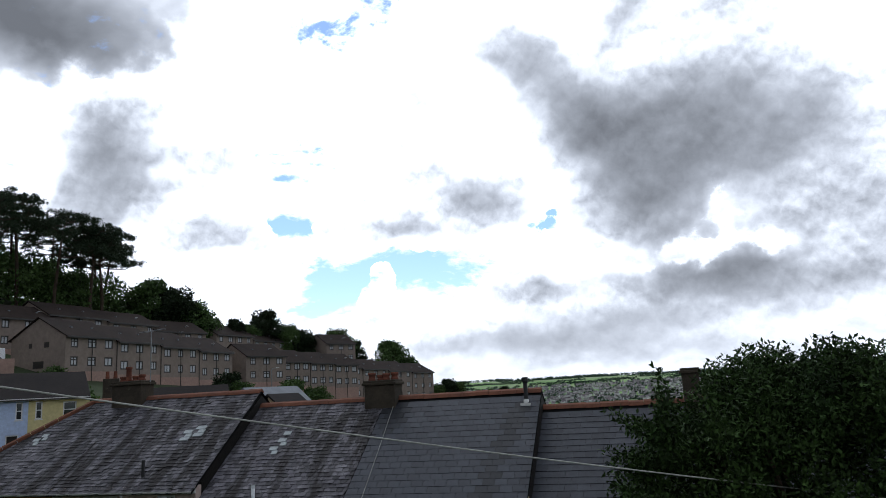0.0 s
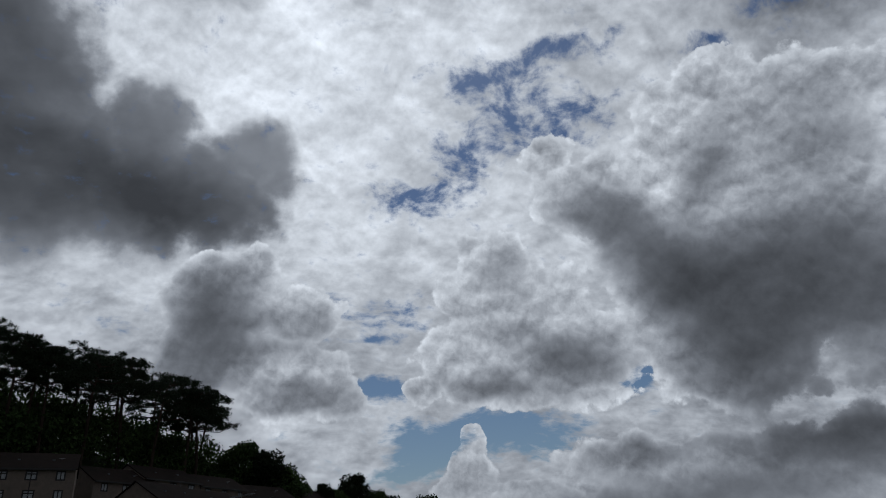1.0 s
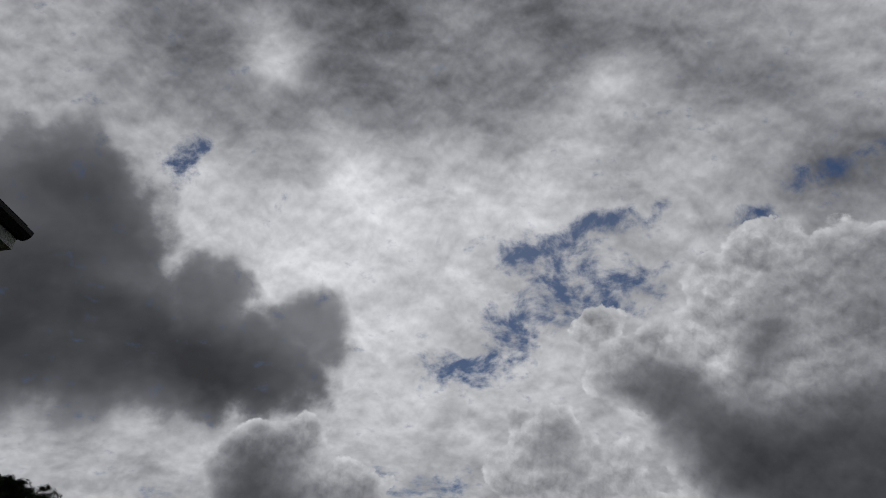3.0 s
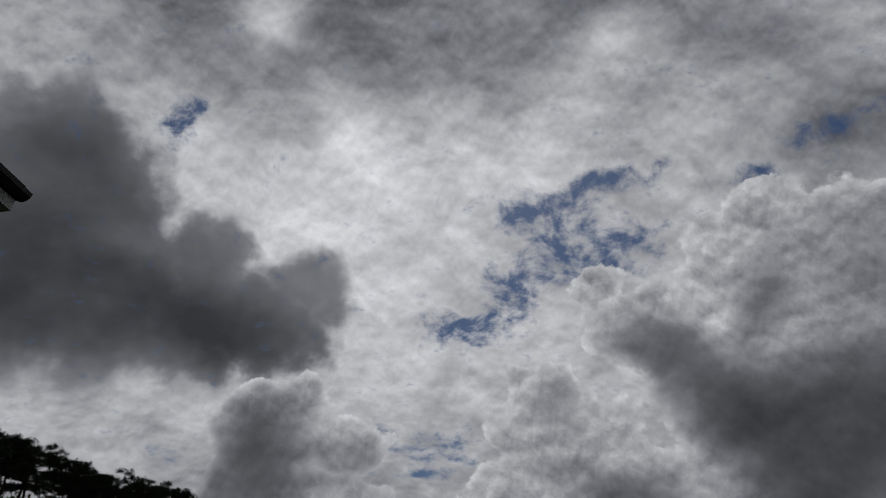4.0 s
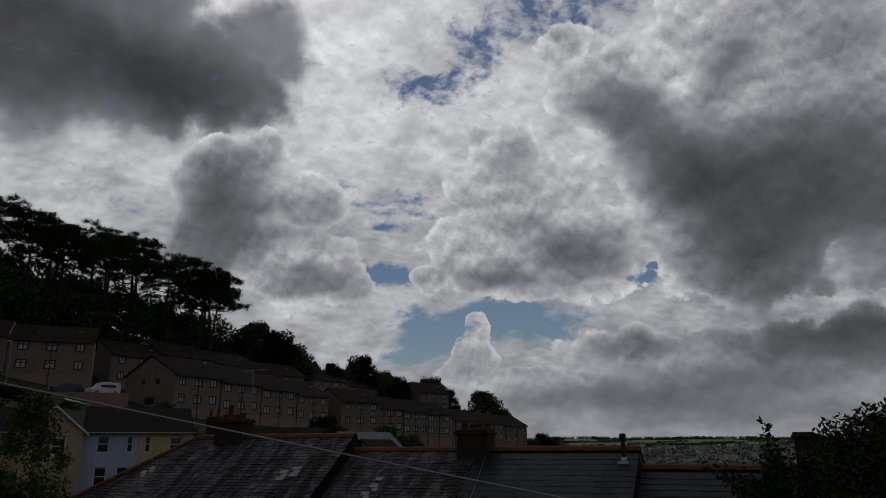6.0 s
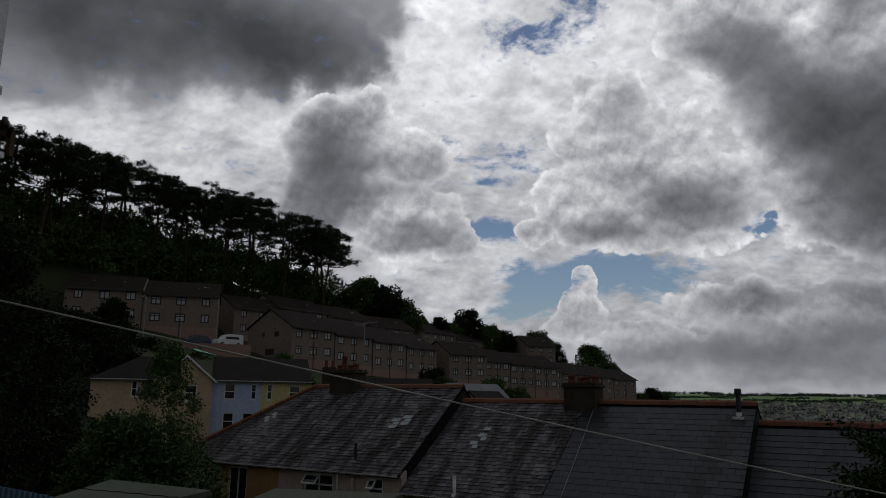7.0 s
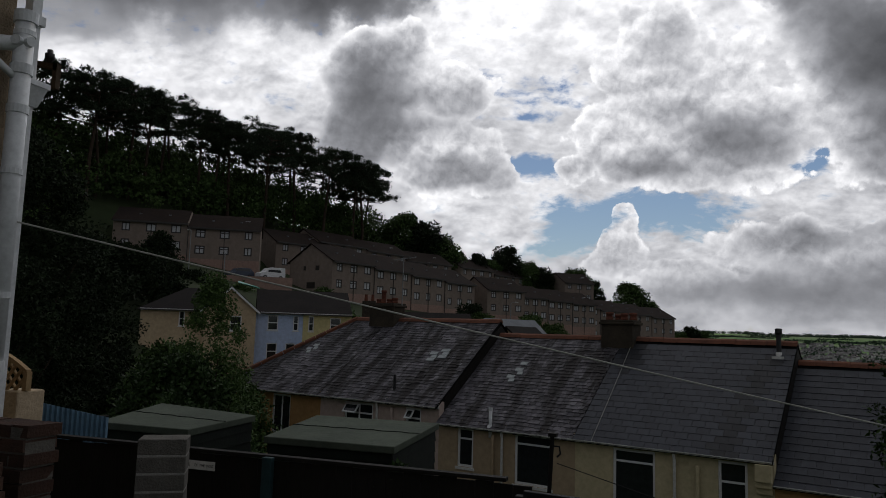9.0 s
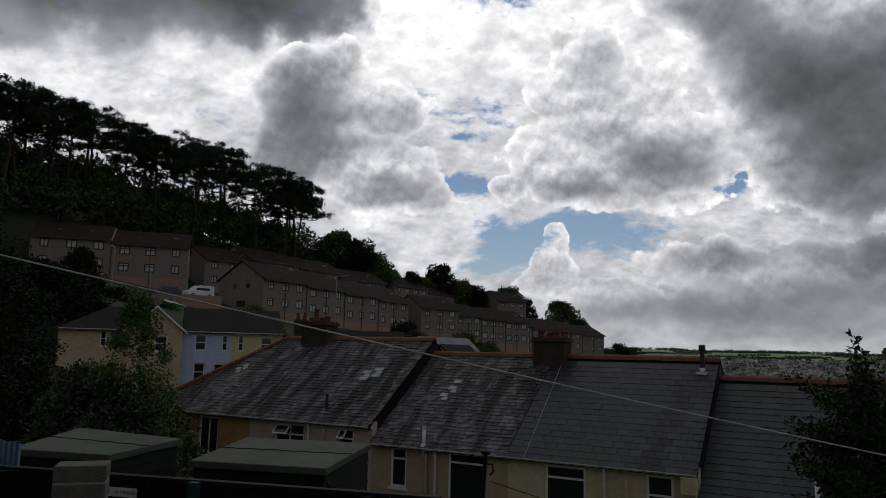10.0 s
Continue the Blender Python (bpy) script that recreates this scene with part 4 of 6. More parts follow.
# ---- flats on the hill ----
def flats(x, y, heading, length, depth, eave, storeys, units, step, label, bays=2, drop=4.0, windows=True, rise=None):
    """A stepped block of flats: x along the front, y into the hill. heading: degrees of the front from +x."""
    rise = rise or depth * 0.27
    blk = thing("block_of_flats", pose(x, y, eave, 0, 0, heading), label, "apartment block", "flats on the hillside")
    ul = length / units
    roofs = []
    for u in range(units):
        z, a, b = -u * step, u * ul, (u + 1) * ul
        bottom = -storeys * 2.6 - drop - u * 0.2
        holes = []
        pitch = ul / bays
        for k in range(bays):
            for s in range(storeys):
                w = 1.55 if (k + u) % 3 else 1.25
                cx = a + (k + 0.5) * pitch
                holes.append((cx - w / 2, cx + w / 2, z - 1.7 - s * 2.6, z - 0.35 - s * 2.6))
        body = wall_with_holes(a + (0.02 if u else 0), b, z - storeys * 2.6 + 0.15, z, 0.3, [h for h in holes])
        part("wall", body, M["flats_wall"], blk)
        gable = [(0.3, bottom), (depth, bottom), (depth, z), (depth / 2, z + rise - 0.08), (0.3, z + 0.02)]
        part("gable_wall", Geo().prism(gable, a + 0.02, a + 0.3), M["flats_wall"], blk)
        part("gable_wall", Geo().prism(gable, b - 0.3, b - 0.01), M["flats_wall"], blk)
        part("rear_wall", Geo().box(a + 0.31, b - 0.31, depth - 0.3, depth - 0.01, bottom, z), M["flats_wall"], blk)
        part("plinth", Geo().box(a + (0.02 if u else 0), b, -0.03, 0.3, bottom, z - storeys * 2.6 + 0.15), M["flats_base"], blk)
        if windows:
            for h in holes:
                window(blk, Matrix.Translation((h[0], 0, h[2])), h[1] - h[0], h[3] - h[2], M["frame_dark"], rows=(0.35,) if int(h[0]) % 3 == 0 else (), cols=(0.5,), depth=0.14, fr=0.2, glass=M["flats_pane"])
        p, q, t = depth / 2, z + rise, 0.16
        over = 0.45
        zo = z - over * rise / p
        rf = Geo().prism([(-over, zo), (p, q), (depth + over, zo), (depth + over, zo + t), (p, q + t), (-over, zo + t)], a - 0.2, b + (0.2 if u == units - 1 else -0.18))
        roofs.append(rf)
        if u:
            part("rainwater_pipe", Geo().tube([(a, -0.08, bottom), (a, -0.08, z - 0.1)], 0.07, 6), M["frame_dark"], blk)
        part("rainwater_pipe", Geo().tube([(a + ul * 0.5, -0.08, bottom), (a + ul * 0.5, -0.08, z - 0.1)], 0.06, 6), M["frame_dark"], blk)
        part("fascia", Geo().box(a, b, -over - 0.04, -over + 0.02, zo - 0.1, zo + 0.16), M["frame_dark"], blk)
    for u, rf in enumerate(roofs):
        r = part("roof", rf, M["flats_roof"], blk)
        for k in range(2):
            xx = (u + 0.3 + 0.4 * k) * ul
            if k == 1 and u == units - 1:
                zz = -u * step + rise * 0.62
                part("rooflight", Geo().box(xx + 0.8, xx + 1.6, depth * 0.3, depth * 0.3 + 0.5, zz, zz + 0.16), M["frame_white"], r, "white rooflight standing open")
            part("roof_vent", Geo().box(xx, xx + 0.35, depth * 0.22, depth * 0.22 + 0.3, -u * step + rise * 0.45, -u * step + rise * 0.45 + 0.35), M["lead"], r)
    return blk


def heading(dx, dy):
    return math.degrees(math.atan2(dy, dx))


flats(-85.0, 88.4, heading(15.9, 9.9), 22.3, 9.5, 17.6, 2, 2, 0.5, "grey-pink block of flats with a brown tiled roof below the pines", bays=3)
flats(-71.4, 113.4, heading(0.45, 0.89), 12, 9.5, 17.2, 2, 1, 0.4, "short grey-pink block of flats with a plain gable", bays=3)
main_flats = flats(-53.6, 101.7, heading(0.35, 0.94), 37.5, 10.5, 12.4, 2, 4, 0.45, "long stepped grey-pink block of flats with a plain gable", bays=3)
flats(-68, 123, heading(0.35, 0.94), 26, 9.5, 18.4, 2, 2, 0.4, "upper row of grey-pink flats, mostly roof showing", bays=3)
flats(-58.8, 146, heading(0.5, 0.86), 13, 9.5, 16.9, 2, 1, 0.4, "upper grey-pink flats with a long brown roof", bays=4)
flats(-52.5, 165, heading(0.4, 0.92), 26, 10, 17.3, 2, 2, 0.8, "upper row of grey-pink flats behind scrub", bays=4)
flats(-38.5, 139, heading(0.62, 0.78), 9.5, 9.5, 10.4, 2, 1, 0.4, "small grey-pink block of flats beside the long one", bays=3)
flats(-33.5, 148.5, heading(0.62, 0.78), 21, 9.5, 9.4, 2, 3, 0.35, "stepped grey-pink block of flats", bays=3)
flats(-27, 172, heading(0.5, 0.87), 45, 10, 8.6, 3, 4, 0.45, "tall grey-pink block of flats at the end of the hill", bays=3)
flats(-31.6, 190, heading(0.75, 0.66), 9, 10, 15.6, 3, 1, 0.4, "grey-pink block of flats standing alone on the hill", bays=3)

for y0, z0, w, hh in ((3.1, -1.5, 0.9, 0.75), (6.4, -1.45, 0.55, 0.7), (4.0, -4.4, 2.0, 1.0)):
    part("gable_window", Geo().box(-0.02, 0.06, y0, y0 + w, z0, z0 + hh), M["frame_dark"], main_flats, "small dark window in the gable")

# ---- trees ----
def leaf_mesh(name, centres, spreads, per, size, squash=1.0, seed=1, long=1.7):
    """Many folded leaves round clump centres, as one mesh."""
    r = np.random.default_rng(seed)
    c = np.repeat(np.asarray(centres, float), per, axis=0)
    sp = np.repeat(np.asarray(spreads, float), per)[:, None]
    d = r.normal(size=c.shape)
    d /= np.linalg.norm(d, axis=1)[:, None]
    p = c + d * sp * (r.random((len(c), 1)) ** 0.45) * np.array([1, 1, squash])
    a = r.normal(size=c.shape) + d * 0.6
    a[:, 2] -= 0.15
    a /= np.linalg.norm(a, axis=1)[:, None]
    b = np.cross(a, r.normal(size=c.shape))
    b /= np.linalg.norm(b, axis=1)[:, None]
    n = np.cross(a, b)
    s = size * r.uniform(0.6, 1.3, (len(c), 1))
    v = np.stack([p, p + a * s * long * 0.5 + b * s * 0.5 + n * s * 0.12, p + a * s * long, p + a * s * long * 0.5 - b * s * 0.5 + n * s * 0.12], 1).reshape(-1, 3)
    k = np.arange(len(c))[:, None] * 4
    tri = np.concatenate([k + [0, 1, 2], k + [0, 2, 3]], 1).reshape(-1, 3)
    me = bpy.data.meshes.new(name)
    me.vertices.add(len(v))
    me.vertices.foreach_set("co", v.ravel())
    me.loops.add(tri.size)
    me.loops.foreach_set("vertex_index", tri.ravel().astype(np.int32))
    me.polygons.add(len(tri))
    me.polygons.foreach_set("loop_start", np.arange(0, tri.size, 3, dtype=np.int32))
    me.update(calc_edges=True)
    return me


def broadleaf(height, width, seed, leaf_mat, leaf=0.3, clumps=60, per=60, low=0.25):
    """The meshes of one broadleaf tree: trunk with limbs, and a crown of clumps."""
    r = random.Random(seed)
    g = Geo()
    g.tube([(0, 0, -0.5), (0.02 * height, 0, height * 0.25), (0, 0.02 * height, height * 0.55), (0.02 * height, 0, height * 0.8)],
           [height * 0.035, height * 0.025, height * 0.016, height * 0.005], 8)
    centres, spreads = [], []
    for i in range(clumps):
        z = r.uniform(low, 0.97)
        prof = math.sin(math.pi * min(1, max(0.0, (z - low + 0.25) / (1.27 - low)))) ** 0.5
        ang, rad = r.uniform(0, math.tau), width / 2 * prof * math.sqrt(r.uniform(0.04, 1.0))
        p = (math.cos(ang) * rad, math.sin(ang) * rad, z * height * 0.94)
        centres.append(p)
        spreads.append(width * r.uniform(0.09, 0.17))
        if i % 4 == 0:
            z0 = z * height * r.uniform(0.45, 0.7)
            g.tube([(0, 0, z0), (p[0] * 0.5, p[1] * 0.5, (z0 + p[2]) / 2 + 0.1), p], [height * 0.011, height * 0.007, height * 0.002], 5)
    return g.mesh("trunk"), leaf_mesh("crown", centres, spreads, per, leaf, 0.8, seed)


def pine(height, seed, lean=0.0, spread=1.0):
    """The meshes of one tall pine: a bare trunk, limbs that fork upwards, and a flat-topped crown of needle plates."""
    r = random.Random(seed)
    g = Geo()
    top = Vector((lean * height, 0, height * 0.92))
    path = [Vector((0, 0, -2)), Vector((lean * height * 0.15, 0.15, height * 0.3)), Vector((lean * height * 0.55, -0.15, height * 0.62)), top]
    g.tube(path, [height * 0.017, height * 0.014, height * 0.01, height * 0.003], 7)
    centres, spreads = [], []

    def plate(p, size):
        n = 5 + int(size * 4)
        for _ in range(n):
            a, d = r.uniform(0, math.tau), math.sqrt(r.random()) * size
            centres.append(p + Vector((math.cos(a) * d, math.sin(a) * d, r.gauss(0.12, 0.16) - 0.12 * d)))
            spreads.append(height * r.uniform(0.018, 0.034))

    limbs = r.randint(12, 15)
    for i in range(limbs):
        t = 0.56 + 0.4 * (i + r.uniform(0, 0.6)) / limbs
        p0 = path[1].lerp(path[2], (t - 0.3) / 0.32) if t < 0.62 else path[2].lerp(top, (t - 0.62) / 0.34)
        ang = i * 2.4 + r.uniform(-0.5, 0.5)
        reach = height * spread * r.uniform(0.16, 0.3) * (1.15 - 0.62 * max(0.0, t - 0.55) / 0.45)
        way_ = Vector((math.cos(ang), math.sin(ang), 0))
        p1 = p0 + way_ * reach * 0.55 + Vector((0, 0, height * r.uniform(-0.01, 0.04)))
        p2 = p0 + way_ * reach + Vector((0, 0, height * r.uniform(0.03, 0.09)))
        g.tube([p0, p1, p2], [height * 0.006, height * 0.0042, height * 0.0016], 5)
        plate(p2, height * r.uniform(0.05, 0.085))
        for k in range(2):
            side_ = Vector((-way_.y, way_.x, 0)) * (1 if k else -1)
            q = p1 + way_ * reach * 0.2 + side_ * reach * r.uniform(0.25, 0.5) + Vector((0, 0, height * r.uniform(0.02, 0.07)))
            g.tube([p1, p1.lerp(q, 0.5) + Vector((0, 0, -0.1)), q], [height * 0.003, height * 0.0024, height * 0.001], 4)
            plate(q, height * r.uniform(0.04, 0.07))
    plate(top + Vector((0, 0, 0.25)), height * 0.09)
    # a few dead stubs on the bare trunk
    for _ in range(4):
        t = r.uniform(0.3, 0.5)
        p0, a = path[1].lerp(path[2], (t - 0.3) / 0.32), r.uniform(0, math.tau)
        g.tube([p0, p0 + Vector((math.cos(a), math.sin(a), 0.2)) * r.uniform(0.5, 1.5)], [0.05, 0.02], 4)
    return g.mesh("trunk"), leaf_mesh("needles", centres, spreads, 32, height * 0.0075, 0.5, seed, 2.6)


def plant_tree(kind, meshes, x, y, z, turn, size, mat, label, group, crown="crown", category="tree"):
    t = thing(kind, pose(x, y, z, 0, 0, turn) @ Matrix.Scale(size, 4), label, category, group)
    part("trunk", meshes[0], M["bark"], t)
    part(crown, meshes[1], mat, t)
    return t


PINES = [pine(15, 11), pine(15, 12, 0.06), pine(15, 13, -0.05, 1.2), pine(15, 14, 0.1, 1.15), pine(15, 15, 0.02, 0.9)]
# the pines follow the hill's edge; s runs along it, the skyline is their tops seen from the garden
rp = random.Random(3)
for i in range(34):
    s = -62 + 106 * i / 33 + rp.uniform(-1.2, 1.2)
    q = 41 + rp.uniform(-5, 5) - 6 * smooth_step(10, 42, s)
    x, y = -53.6 + 0.35 * s - 0.94 * q, 101.7 + 0.94 * s + 0.35 * q
    z = float(ground_z(x, y))
    az = math.degrees(math.atan2(x, y))
    top = float(np.interp(az, [-56, -48, -45.7, -42.6, -40, -38, -35.4, -33.4, -31.2, -29.1, -26.8, -24.8, -22.9, -21.2], [17.6, 17.6, 17.4, 16.9, 16.1, 15.7, 15.5, 15.1, 15.1, 13.7, 13.1, 12.9, 11.1, 9.4])) - rp.choice((0, 0, 0.2, 0.5))
    size = (1.6 + math.hypot(x, y) * math.tan(radians(top)) - z) / 14.3
    plant_tree("pine_tree", PINES[i % 5], x, y, z, i * 77, size, M["leaf_pine"], "tall dark pine with a bare trunk on the hilltop", "pines on the hilltop", "needles")

# the wood on the hillside under the pines
r = np.random.default_rng(5)
cs, ss = [], []
while len(cs) < 8000:
    s, q = r.uniform(-95, 105), r.uniform(10, 58)
    if q < np.interp(s, [-95, -40, -22, -2, 20, 40, 50, 60, 75, 90, 105], [12, 20, 36, 35, 36, 34, 36, 38, 36, 24, 14]):
        continue
    x, y = -53.6 + 0.35 * s - 0.94 * q, 101.7 + 0.94 * s + 0.35 * q
    z = float(ground_z(x, y))
    hgt = r.uniform(5.5, 9.0) * np.interp(s, [0, 15, 30, 44, 55, 65, 90, 105], [1.0, 1.1, 1.2, 1.25, 0.95, 0.5, 0.6, 0.4])
    for k in range(6):
        a = r.uniform(0, math.tau)
        rad = r.uniform(0.3, 2.8)
        cs.append((x + rad * math.cos(a), y + rad * math.sin(a), z + hgt * r.uniform(0.15, 1.0)))
        ss.append(r.uniform(0.9, 1.8))
wood = part("hillside_wood", leaf_mesh("hillside_wood", cs, ss, 32, 0.41, 0.75, 9), M["leaf_wood"])
stuff(wood, "dense dark green wood covering the hillside", "wood")

TREES = [broadleaf(9, 8, 21, None, 0.29, 150, 66, 0.04), broadleaf(9, 7.4, 22, None, 0.29, 140, 66, 0.05), broadleaf(9, 9, 23, None, 0.29, 160, 66, 0.03)]
# round trees along the hill: azimuth, distance, elevation of the top, height
for i, (az, dist, top, hgt, lab) in enumerate([
        (-20.6, 176, 8.7, 13, "dark rounded tree at the edge of the wood"), (-22.3, 176, 9.3, 13, "dark rounded tree at the edge of the wood"), (-19.3, 178, 7.6, 11, "dark rounded tree at the edge of the wood"),
        (-14.1, 195, 6.9, 11, "round dark tree on the hillside"), (-15.4, 190, 5.9, 8, "green tree above the flats"), (-12.4, 196, 5.7, 8, "green tree above the flats"), (-11.2, 196, 5.3, 8, "green tree above the flats"),
        (-10.2, 200, 4.9, 7, "green tree above the flats"), (-8.6, 205, 5.2, 10, "dark tree behind the lone flats"), (-7.4, 207, 4.3, 9, "dark tree behind the lone flats"), (-4.5, 222, 4.2, 13, "round dark tree above the last flats"),
        (-3.2, 224, 2.8, 8, "round dark tree above the last flats"), (-0.1, 215, 0.95, 7, "low round tree past the last flats"), (0.7, 216, 0.7, 6, "low round tree past the last flats"), (-0.9, 213, 0.5, 6, "low round tree past the last flats"),
        (4.2, 260, 0.15, 6, "small dark tree past the ridge"), (3.2, 262, 0.0, 5, "small dark tree past the ridge"), (-17.9, 182, 6.4, 5, "thin scrubby tree above the roofs"), (-16.3, 184, 6.3, 6, "thin scrubby tree above the roofs"),
        (-12.2, 118, 1.6, 7, "dark bush beside the flats"), (-10.3, 125, 0.9, 6, "green bush below the flats"), (-16.8, 100, 2.3, 6, "green bush behind the chimneys"), (-15.7, 98, 1.6, 6, "green bush behind the chimneys")]):
    x, y = dist * math.sin(radians(az)), dist * math.cos(radians(az))
    z = 1.6 + dist * math.tan(radians(top)) - hgt
    plant_tree("tree", TREES[i % 3], x, y, z, i * 61, hgt / 8.9, M["leaf_wood"] if i % 4 else M["leaf_dark"], lab, "trees along the hill")

# ---- cream, blue and yellow houses across the street ----
STREET = pose(-45.8, 51.6, 3.05, 0, 0, 34.1)


def street_house(x0, x1, mat, label, openings, gable=None, depth=7.0, rise=2.0, hip=False, bottom=-6.5):
    h = thing("street_house", STREET @ Matrix.Translation((0, 0, 0)), label, "house", "painted houses across the street")
    holes = [(a, a + w, b, b + hh) for a, b, w, hh in openings]
    y0 = -0.9 if gable else 0.0
    wl = part("wall", wall_with_holes(x0, x1 - 0.01, bottom, 0.0, 0.3, holes), mat, h)
    wl.matrix_local = Matrix.Translation((0, y0, 0))
    part("side_wall", Geo().box(x0, x0 + 0.3, y0 + 0.3, depth, bottom, 0), mat, h)
    part("side_wall", Geo().box(x1 - 0.31, x1 - 0.01, y0 + 0.3, depth, bottom, 0), mat, h)
    part("rear_wall", Geo().box(x0 + 0.3, x1 - 0.31, depth - 0.3, depth, bottom, 0), mat, h)
    for a, b, w, hh in openings:
        window(h, Matrix.Translation((a, y0, b)), w, hh, M["frame_white"], rows=(0.5,), sill=M["white_paint"], depth=0.16, fr=0.09)
    if gable:
        mid = (x0 + x1) / 2
        part("gable", Geo().prism([(x0, 0), (x1 - 0.01, 0), (mid, gable - 0.1)], y0, y0 + 0.3, "y"), mat, h)
        over, k = 0.35, gable / (mid - x0)
        part("roof", Geo().prism([(x0 - over, -over * k), (mid, gable), (x1 + over, -over * k), (x1 + over, -over * k + 0.14), (mid, gable + 0.16), (x0 - over, -over * k + 0.14)], y0 - 0.3, depth * 0.6, "y"), M["dark_roof"], h)
        for sgn, a in ((1, x0 - over), (-1, x1 + over)):
            part("barge_board", Geo().prism([(a, -over * k - 0.12), (mid, gable - 0.12), (mid, gable + 0.1), (a, -over * k + 0.1)], y0 - 0.36, y0 - 0.3, "y"), M["frame_white"], h)
    else:
        over, p = 0.35, depth / 2
        k = rise / p
        if hip:
            g = Geo().add([(x0 - over, -over, -over * k), (x1, -over, -over * k), (x1, p, rise), (x0 + p, p, rise), (x0 - over, depth + over, -over * k), (x1, depth + over, -over * k)],
                          [(0, 1, 2, 3), (0, 3, 4), (4, 3, 2, 5), (0, 4, 5, 1)])
        else:
            g = Geo().prism([(-over, -over * k), (p, rise), (depth + over, -over * k), (depth + over, -over * k + 0.12), (p, rise + 0.14), (-over, -over * k + 0.12)], x0, x1)
        part("roof", g, M["dark_roof"], h)
        part("fascia", Geo().box(x0, x1, -over - 0.04, -over + 0.02, -over * k - 0.08, -over * k + 0.1), M["white_paint"], h)
        part("gutter", Geo().tube([(x0, -over - 0.1, -over * k), (x1, -over - 0.1, -over * k)], 0.06, 8), M["frame_dark"], h)
    return h


street_house(0, 5.35, M["render_sand"], "cream rendered wing with a hipped slate roof behind bushes", [(3.2, -1.6, 0.5, 1.35)], hip=True)
street_house(5.35, 9.85, M["render_sand"], "cream gabled house front with white barge boards", [(7.6, -1.9, 1.0, 1.35)], gable=1.95)
street_house(9.85, 14.1, M["render_blue"], "pale blue rendered terraced house with white sash windows", [(10.9, -1.75, 0.95, 1.4), (13.2, -1.75, 0.5, 1.4), (10.9, -4.4, 0.95, 1.5), (12.6, -4.4, 0.9, 1.5)])
street_house(14.1, 18.6, M["render_yellow"], "yellow rendered terraced house with white sash windows", [(14.6, -1.75, 0.5, 1.4), (16.6, -1.75, 1.0, 1.3), (15.6, -4.4, 0.95, 1.5)])


def small_roof(x, y, z, turn, length, depth, rise, mat, label, wall_mat="render_pink"):
    h = thing("outhouse", pose(x, y, z, 0, 0, turn), label, "house", "low roofs behind the row")
    part("wall", Geo().box(0, length, 0, depth, -5, 0), M[wall_mat], h)
    part("gable", Geo().prism([(0, 0), (depth, 0), (depth / 2, rise - 0.08)], 0.02, length - 0.02), M[wall_mat], h)
    part("roof", Geo().prism([(-0.3, -0.3 * rise / depth * 2), (depth / 2, rise), (depth + 0.3, -0.3 * rise / depth * 2), (depth + 0.3, -0.3 * rise / depth * 2 + 0.12), (depth / 2, rise + 0.14), (-0.3, -0.3 * rise / depth * 2 + 0.12)], -0.2, length + 0.2), M[mat], h)
    return h


small_roof(-25.0, 55.0, 1.6, 20, 8.0, 5.0, 1.5, "dark_roof", "grey slate roof behind the chimney")
small_roof(-20.0, 52.0, 1.0, 16, 7.0, 5.0, 1.2, "slate_old", "low grey slate roof behind the ridge")
small_roof(-11.9, 47.0, 1.2, 62, 5.0, 3.2, 1.3, "slate_grey", "pale grey slate roof of a low house")
small_roof(-10.3, 46.5, 0.9, 75, 4.0, 2.6, 1.1, "dark_roof", "small gable with white barge boards", "cream_pier")
st2 = thing("chimney_stack", pose(-27.7, 60.0, 0, 0, 0, 20), "red brick chimney with clay pots behind the row", "chimney")
part("shaft", Geo().box(-0.6, 0.6, -0.4, 0.4, 1.0, 4.2), M["chimney"], st2, bevel=0.02)
part("chimney_pot", Geo().tube([(-0.3, 0, 4.2), (-0.3, 0, 4.8)], [0.16, 0.13], 10), M["pot"], st2)
part("chimney_pot", Geo().tube([(0.3, 0, 4.2), (0.3, 0, 4.8)], [0.16, 0.13], 10), M["pot"], st2)

# ---- chimneys, flues and pipes on the row ----
chimney_stack(-5.5, 1.3, 0.75, EA + 1.95, EA + 3.3, [(-0.2, 0, 0.56, 0.11), (-0.48, 0.05, 0.2, 0.12), (0.12, 0, 0.2, 0.12), (0.45, -0.05, 0.24, 0.12)], "dark stained brick chimney with red clay pots")
chimney_stack(4.75, 1.1, 0.75, EB + 1.85, EB + 3.25, [(-0.4, 0, 0.28, 0.12), (-0.1, 0.08, 0.2, 0.12), (0.15, -0.05, 0.24, 0.12), (0.43, 0.02, 0.26, 0.12)], "dark stained brick chimney with red clay pots")
chimney_stack(14.8, 0.5, 0.6, EC + 1.9, EC + 3.6, [], "dark brick chimney behind the garden tree")

fl = thing("flue_pipe", ROW @ Matrix.Translation((9.75, RUN - 0.45, EB + RISE - 0.35)), "black metal flue with a cowl near the ridge", "flue")
part("pipe", Geo().tube([(0, 0, 0), (0, 0, 0.62)], 0.07, 12), M["flue"], fl)
part("cowl", Geo().tube([(0, 0, 0.6), (0, 0, 0.66), (0, 0, 0.68), (0, 0, 0.78), (0, 0, 0.8)], [0.07, 0.1, 0.1, 0.1, 0.06], 12), M["flue"], fl)
part("flashing", Geo().box(-0.16, 0.16, -0.22, 0.16, -0.12, -0.02).tube([(0, 0, -0.1), (0, 0, 0.1)], [0.12, 0.08], 12), M["white_paint"], fl, "pale lead flashing")
